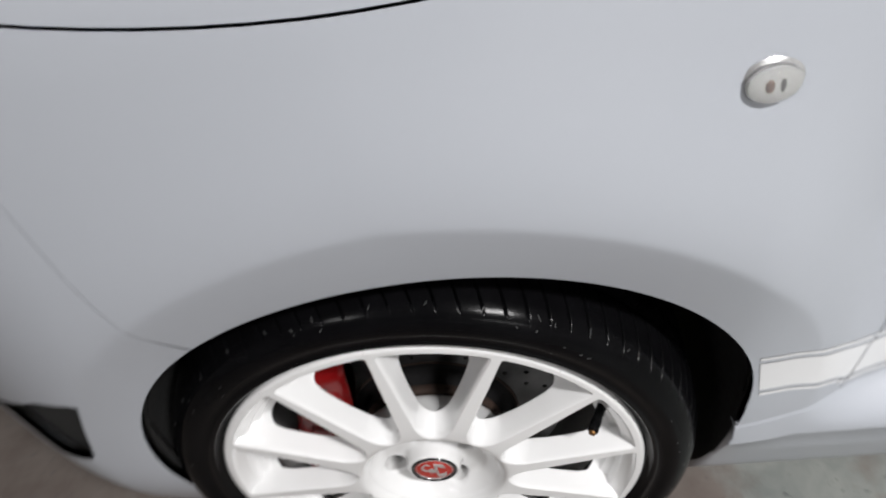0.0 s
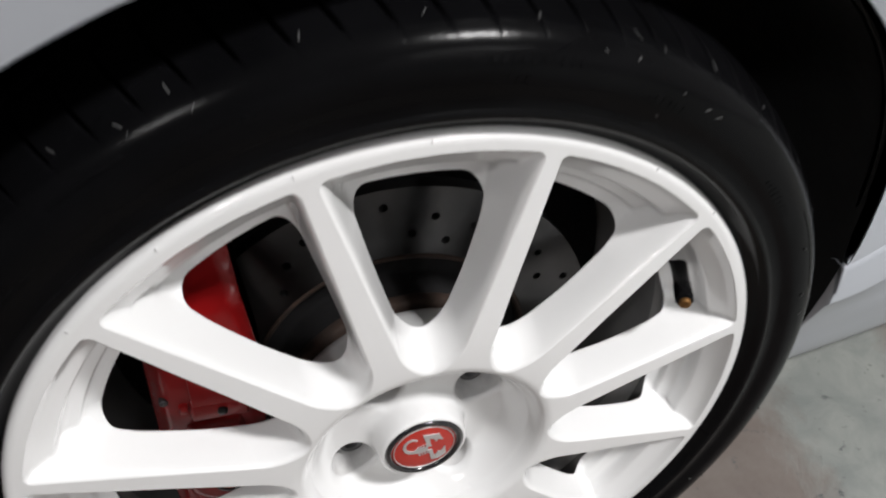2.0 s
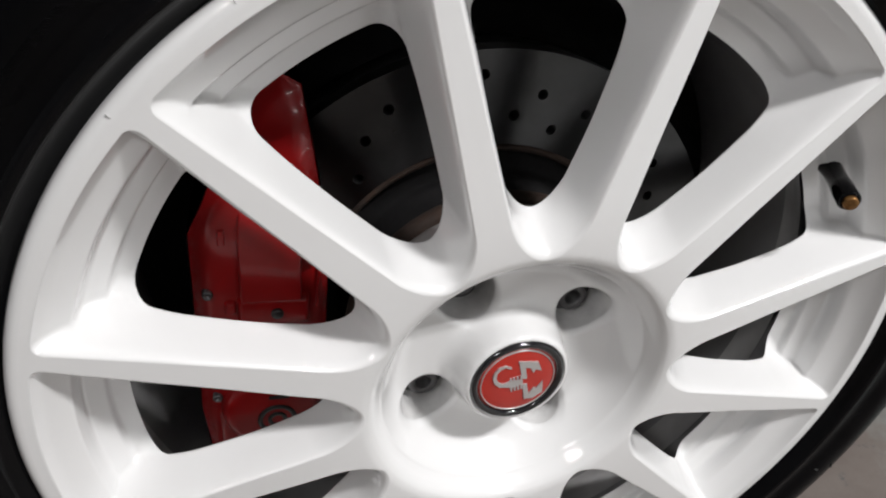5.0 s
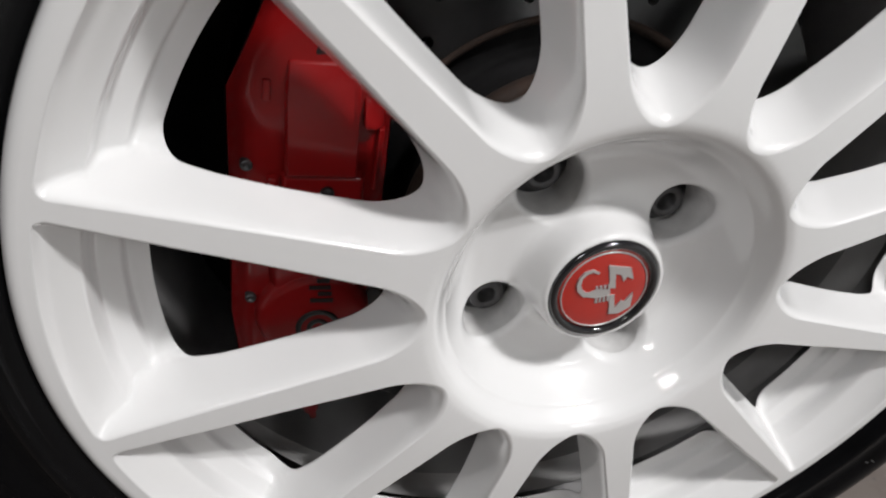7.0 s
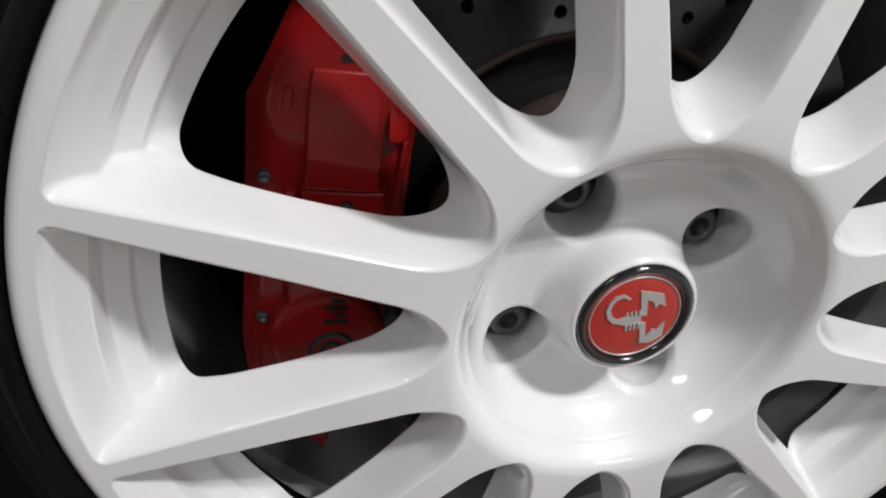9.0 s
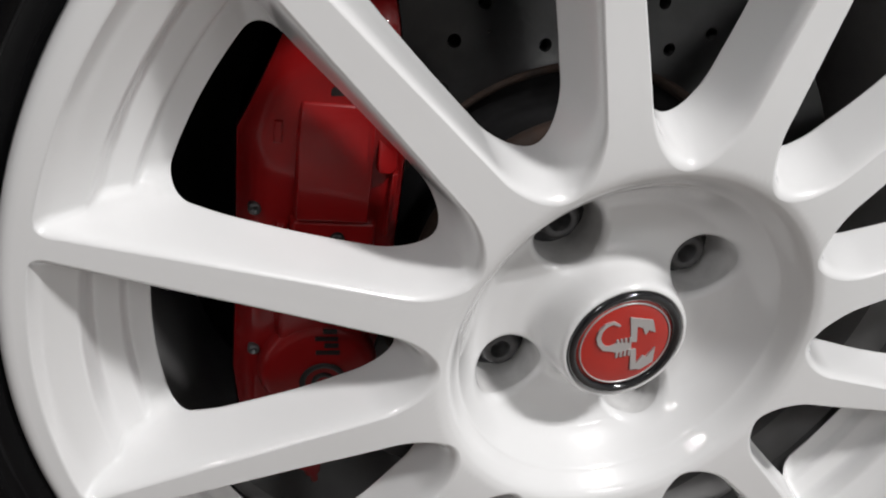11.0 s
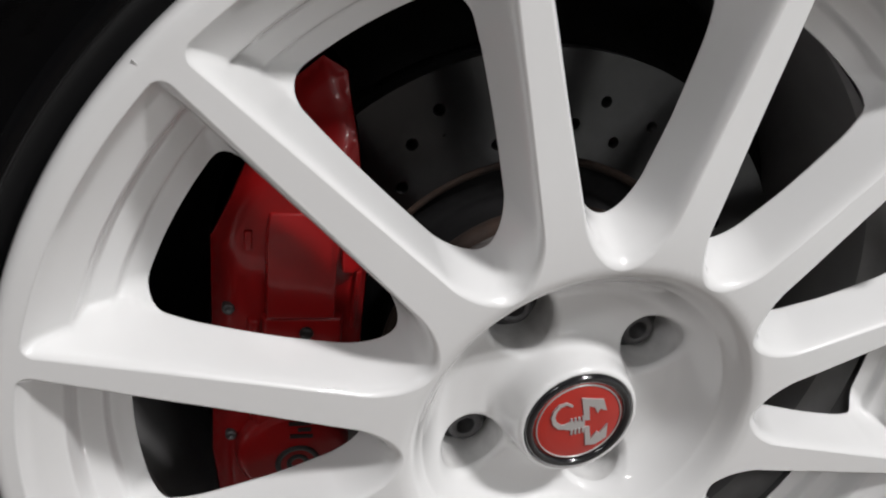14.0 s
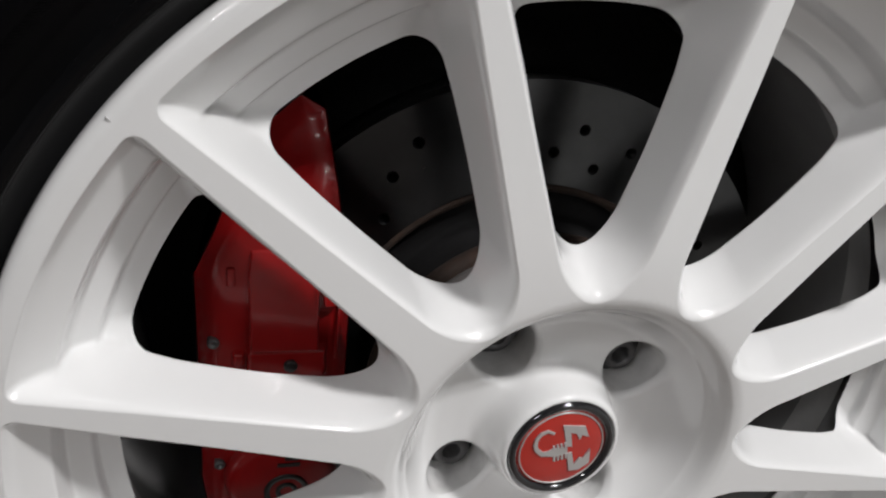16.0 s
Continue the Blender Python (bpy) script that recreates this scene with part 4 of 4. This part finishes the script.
hood = [(0.505 - 0.795 * k / 24, hood_z(0.505 - 0.795 * k / 24) + GAPW) for k in range(25)] + [(-0.6, 0.60), (-0.6, 0.70), (0.505, 0.70)]
sheet("hood", hood, [], body_y, BODY, car, "pale grey painted bonnet edge", step=0.014)
door = [(x + GAPW, z) for x, z in DOOR[:-1]] + [(0.505, 0.44), (1.45, 0.44), (1.45, 0.035)]
sheet("front_door", door, [], body_y, BODY, car, "pale grey painted front door", step=0.02)


def skirt_mesh():
    verts, faces = [], []
    n = 60
    for i in range(n + 1):
        q = (i / n) ** 1.6
        x = 0.3260 + 1.124 * q
        top = lerp_table([(0.3135, 0.013), (0.358, 0.0215), (0.395, 0.0265), (0.441, 0.0285), (0.55, 0.032), (1.45, 0.034)], x)
        by = body_y(x, top + 0.004) + 0.002
        back = 0.0
        out = min(by - 0.001, 0.029)
        prof = [(by + 0.012, top - 0.002), (by + 0.008, top), (by + 0.002, top - 0.001), (by, top - 0.004)]
        for k in range(1, 7):
            t = k / 6
            prof.append((by + (out - by) * math.sin(t * math.pi / 2), top - 0.004 + (-0.020 - top + 0.004) * t))
        prof += [(out, -0.0225), (out + 0.0008, -0.0250), (out + 0.003, -0.0285), (0.034, -0.055), (0.044, -0.085), (0.053, -0.115), (0.060, -0.140), (0.066, -0.154), (0.073, -0.160), (0.085, -0.161), (0.13, -0.158)]
        for y, z in prof:
            verts.append((x + 0.004 + 0.15 * min(z, 0.0) if i == 0 else x, y + back, z))
    m = len(prof)
    for i in range(n):
        for k in range(m - 1):
            faces.append((i * m + k, (i + 1) * m + k, (i + 1) * m + k + 1, i * m + k + 1))
    faces.append(list(range(m)))
    bm = mesh_from(verts, faces)
    bmesh.ops.recalc_face_normals(bm, faces=bm.faces[:])
    return bm


part("side_skirt", skirt_mesh(), BODY, car, "pale grey painted side skirt")

# white side stripe, split at the door gap, with a thin line above and below it


def stripe_z(x):
    return smooth_table([(0.32, 0.144), (0.36, 0.145), (0.41, 0.131), (0.45, 0.115), (0.55, 0.102), (1.5, 0.104)], x)


def film(x, z):
    return body_y(x, z) - 0.0007


for lo, hi, nm in ((-0.058, -0.010, "side_stripe"), (-0.0045, 0.0, "stripe_line"), (-0.068, -0.0635, "stripe_line")):
    for side in (0, 1):
        x0, x1 = (0.3340, 0.4555) if side == 0 else (0.4590, 1.4)
        xs = [x0 + (x1 - x0) * k / 16 for k in range(17)]
        pts = [(x, stripe_z(x) + lo) for x in xs] + [(x, stripe_z(x) + hi) for x in xs[::-1]]
        pts = [(x + 0.22 * (z - 0.105) if x > 0.44 and x < 0.47 else x, z) for x, z in pts]
        if side == 0:
            pts = [(x + 0.15 * (0.135 - z) * (0.4555 - x) / 0.1215, z) for x, z in pts]
        sheet(nm, pts, [], film, STRIPE, car, "white side stripe film", step=0.01, depth=0.0006, inset=0.0)

# arch liner and the dark inside of the gaps
edge = [(-0.250, -0.245), (-0.254, -0.21), (-0.258, -0.16), (-0.264, -0.07), (-0.274, 0.0), (-0.2822, 0.06)] + arch_points(180, 0, 48) + [(0.3335, 0.040), (0.3305, 0.015), (0.3262, -0.012), (0.3205, -0.05), (0.3130, -0.10), (0.3040, -0.168)]
verts, faces = [], []
for x, z in edge:
    low = x > 0 and z < 0.05
    k = 0.994 if low else 1.004
    bx, bz = AX + (x - AX) * k, z if low else AZ + (z - AZ) * k
    front = body_y(x, z) + 0.011
    if low:
        front = lerp_table([(-0.168, 0.080), (-0.156, 0.067), (-0.140, 0.061), (-0.115, 0.054), (-0.085, 0.044), (-0.045, 0.030), (-0.010, 0.027), (0.015, body_y(0.3215, 0.015) + 0.004), (0.05, body_y(0.3245, 0.05) + 0.010)], z)
    for y in (front, 0.12, 0.36):
        verts.append((bx, y, bz))
for i in range(len(edge) - 1):
    for k in range(2):
        faces.append((i * 3 + k, i * 3 + k + 1, i * 3 + k + 4, i * 3 + k + 3))
verts.append((AX, 0.36, -0.16))
for i in range(len(edge) - 1):
    faces.append((i * 3 + 2, len(verts) - 1, i * 3 + 5))
part("arch_liner", mesh_from(verts, faces), BLACK, car, "black plastic wheel arch liner")


def behind(x, z):
    return body_y(x, z) + 0.014


sheet("inner_structure", [(0.335, -0.1), (0.9, -0.1), (0.9, 0.43), (0.6, 0.64), (-0.5, 0.64), (-0.55, 0.50), (-0.40, 0.30), (-0.30, 0.16)] + arch_points(165, 2, 30), [], behind, GAP, car, "dark inside behind the panel gaps", step=0.03, depth=0.004)

# side indicator
lamp = new("side_indicator")
lamp.parent = car
lamp["label"] = "clear oval side indicator with chrome rim"
ix, iz = 0.2935, 0.4395
iy = body_y(ix, iz)


def dome(a, b, h, y0, rings=8, seg=48):
    verts, faces = [(0, y0 - h, 0)], []
    for r in range(1, rings + 1):
        q = r / rings
        for s in range(seg):
            t = 2 * math.pi * s / seg
            verts.append((a * q * math.cos(t), y0 - h * (1 - q * q) ** 0.5 if q < 1 else y0, b * q * math.sin(t)))
    for s in range(seg):
        faces.append((0, 1 + s, 1 + (s + 1) % seg))
        for r in range(rings - 1):
            p = 1 + r * seg
            faces.append((p + s, p + seg + s, p + seg + (s + 1) % seg, p + (s + 1) % seg))
    bm = mesh_from(verts, faces)
    bmesh.ops.recalc_face_normals(bm, faces=bm.faces[:])
    return bm


tilt = Matrix.Translation((ix, iy - 0.0006, iz)) @ Matrix.Rotation(radians(-5), 4, "X") @ Matrix.Rotation(radians(4), 4, "Z")


def add_lamp(nm, bm, mat, label):
    bmesh.ops.transform(bm, matrix=tilt, verts=bm.verts)
    part(nm, bm, mat, lamp, label)


add_lamp("bezel", join([dome(0.0218, 0.0160, 0.0030, 0.001)]), CHROME, "bright bezel")
add_lamp("reflector", dome(0.0180, 0.0128, 0.0012, -0.0030), CHROME, "bright reflector")
add_lamp("lens", dome(0.0192, 0.0140, 0.0100, -0.0020), GLASS, "clear domed lens")
lamp.children[-1].visible_shadow = False
for bx, wide, mat in ((-0.0030, 0.0030, AMBER), (0.0048, 0.0016, CAST)):
    bulb = dome(wide, 0.0042, 0.0022, -0.0040, 5, 20)
    bmesh.ops.translate(bulb, verts=bulb.verts[:], vec=(bx, 0, -0.0008))
    add_lamp("bulb", bulb, mat, "small dull bulb")
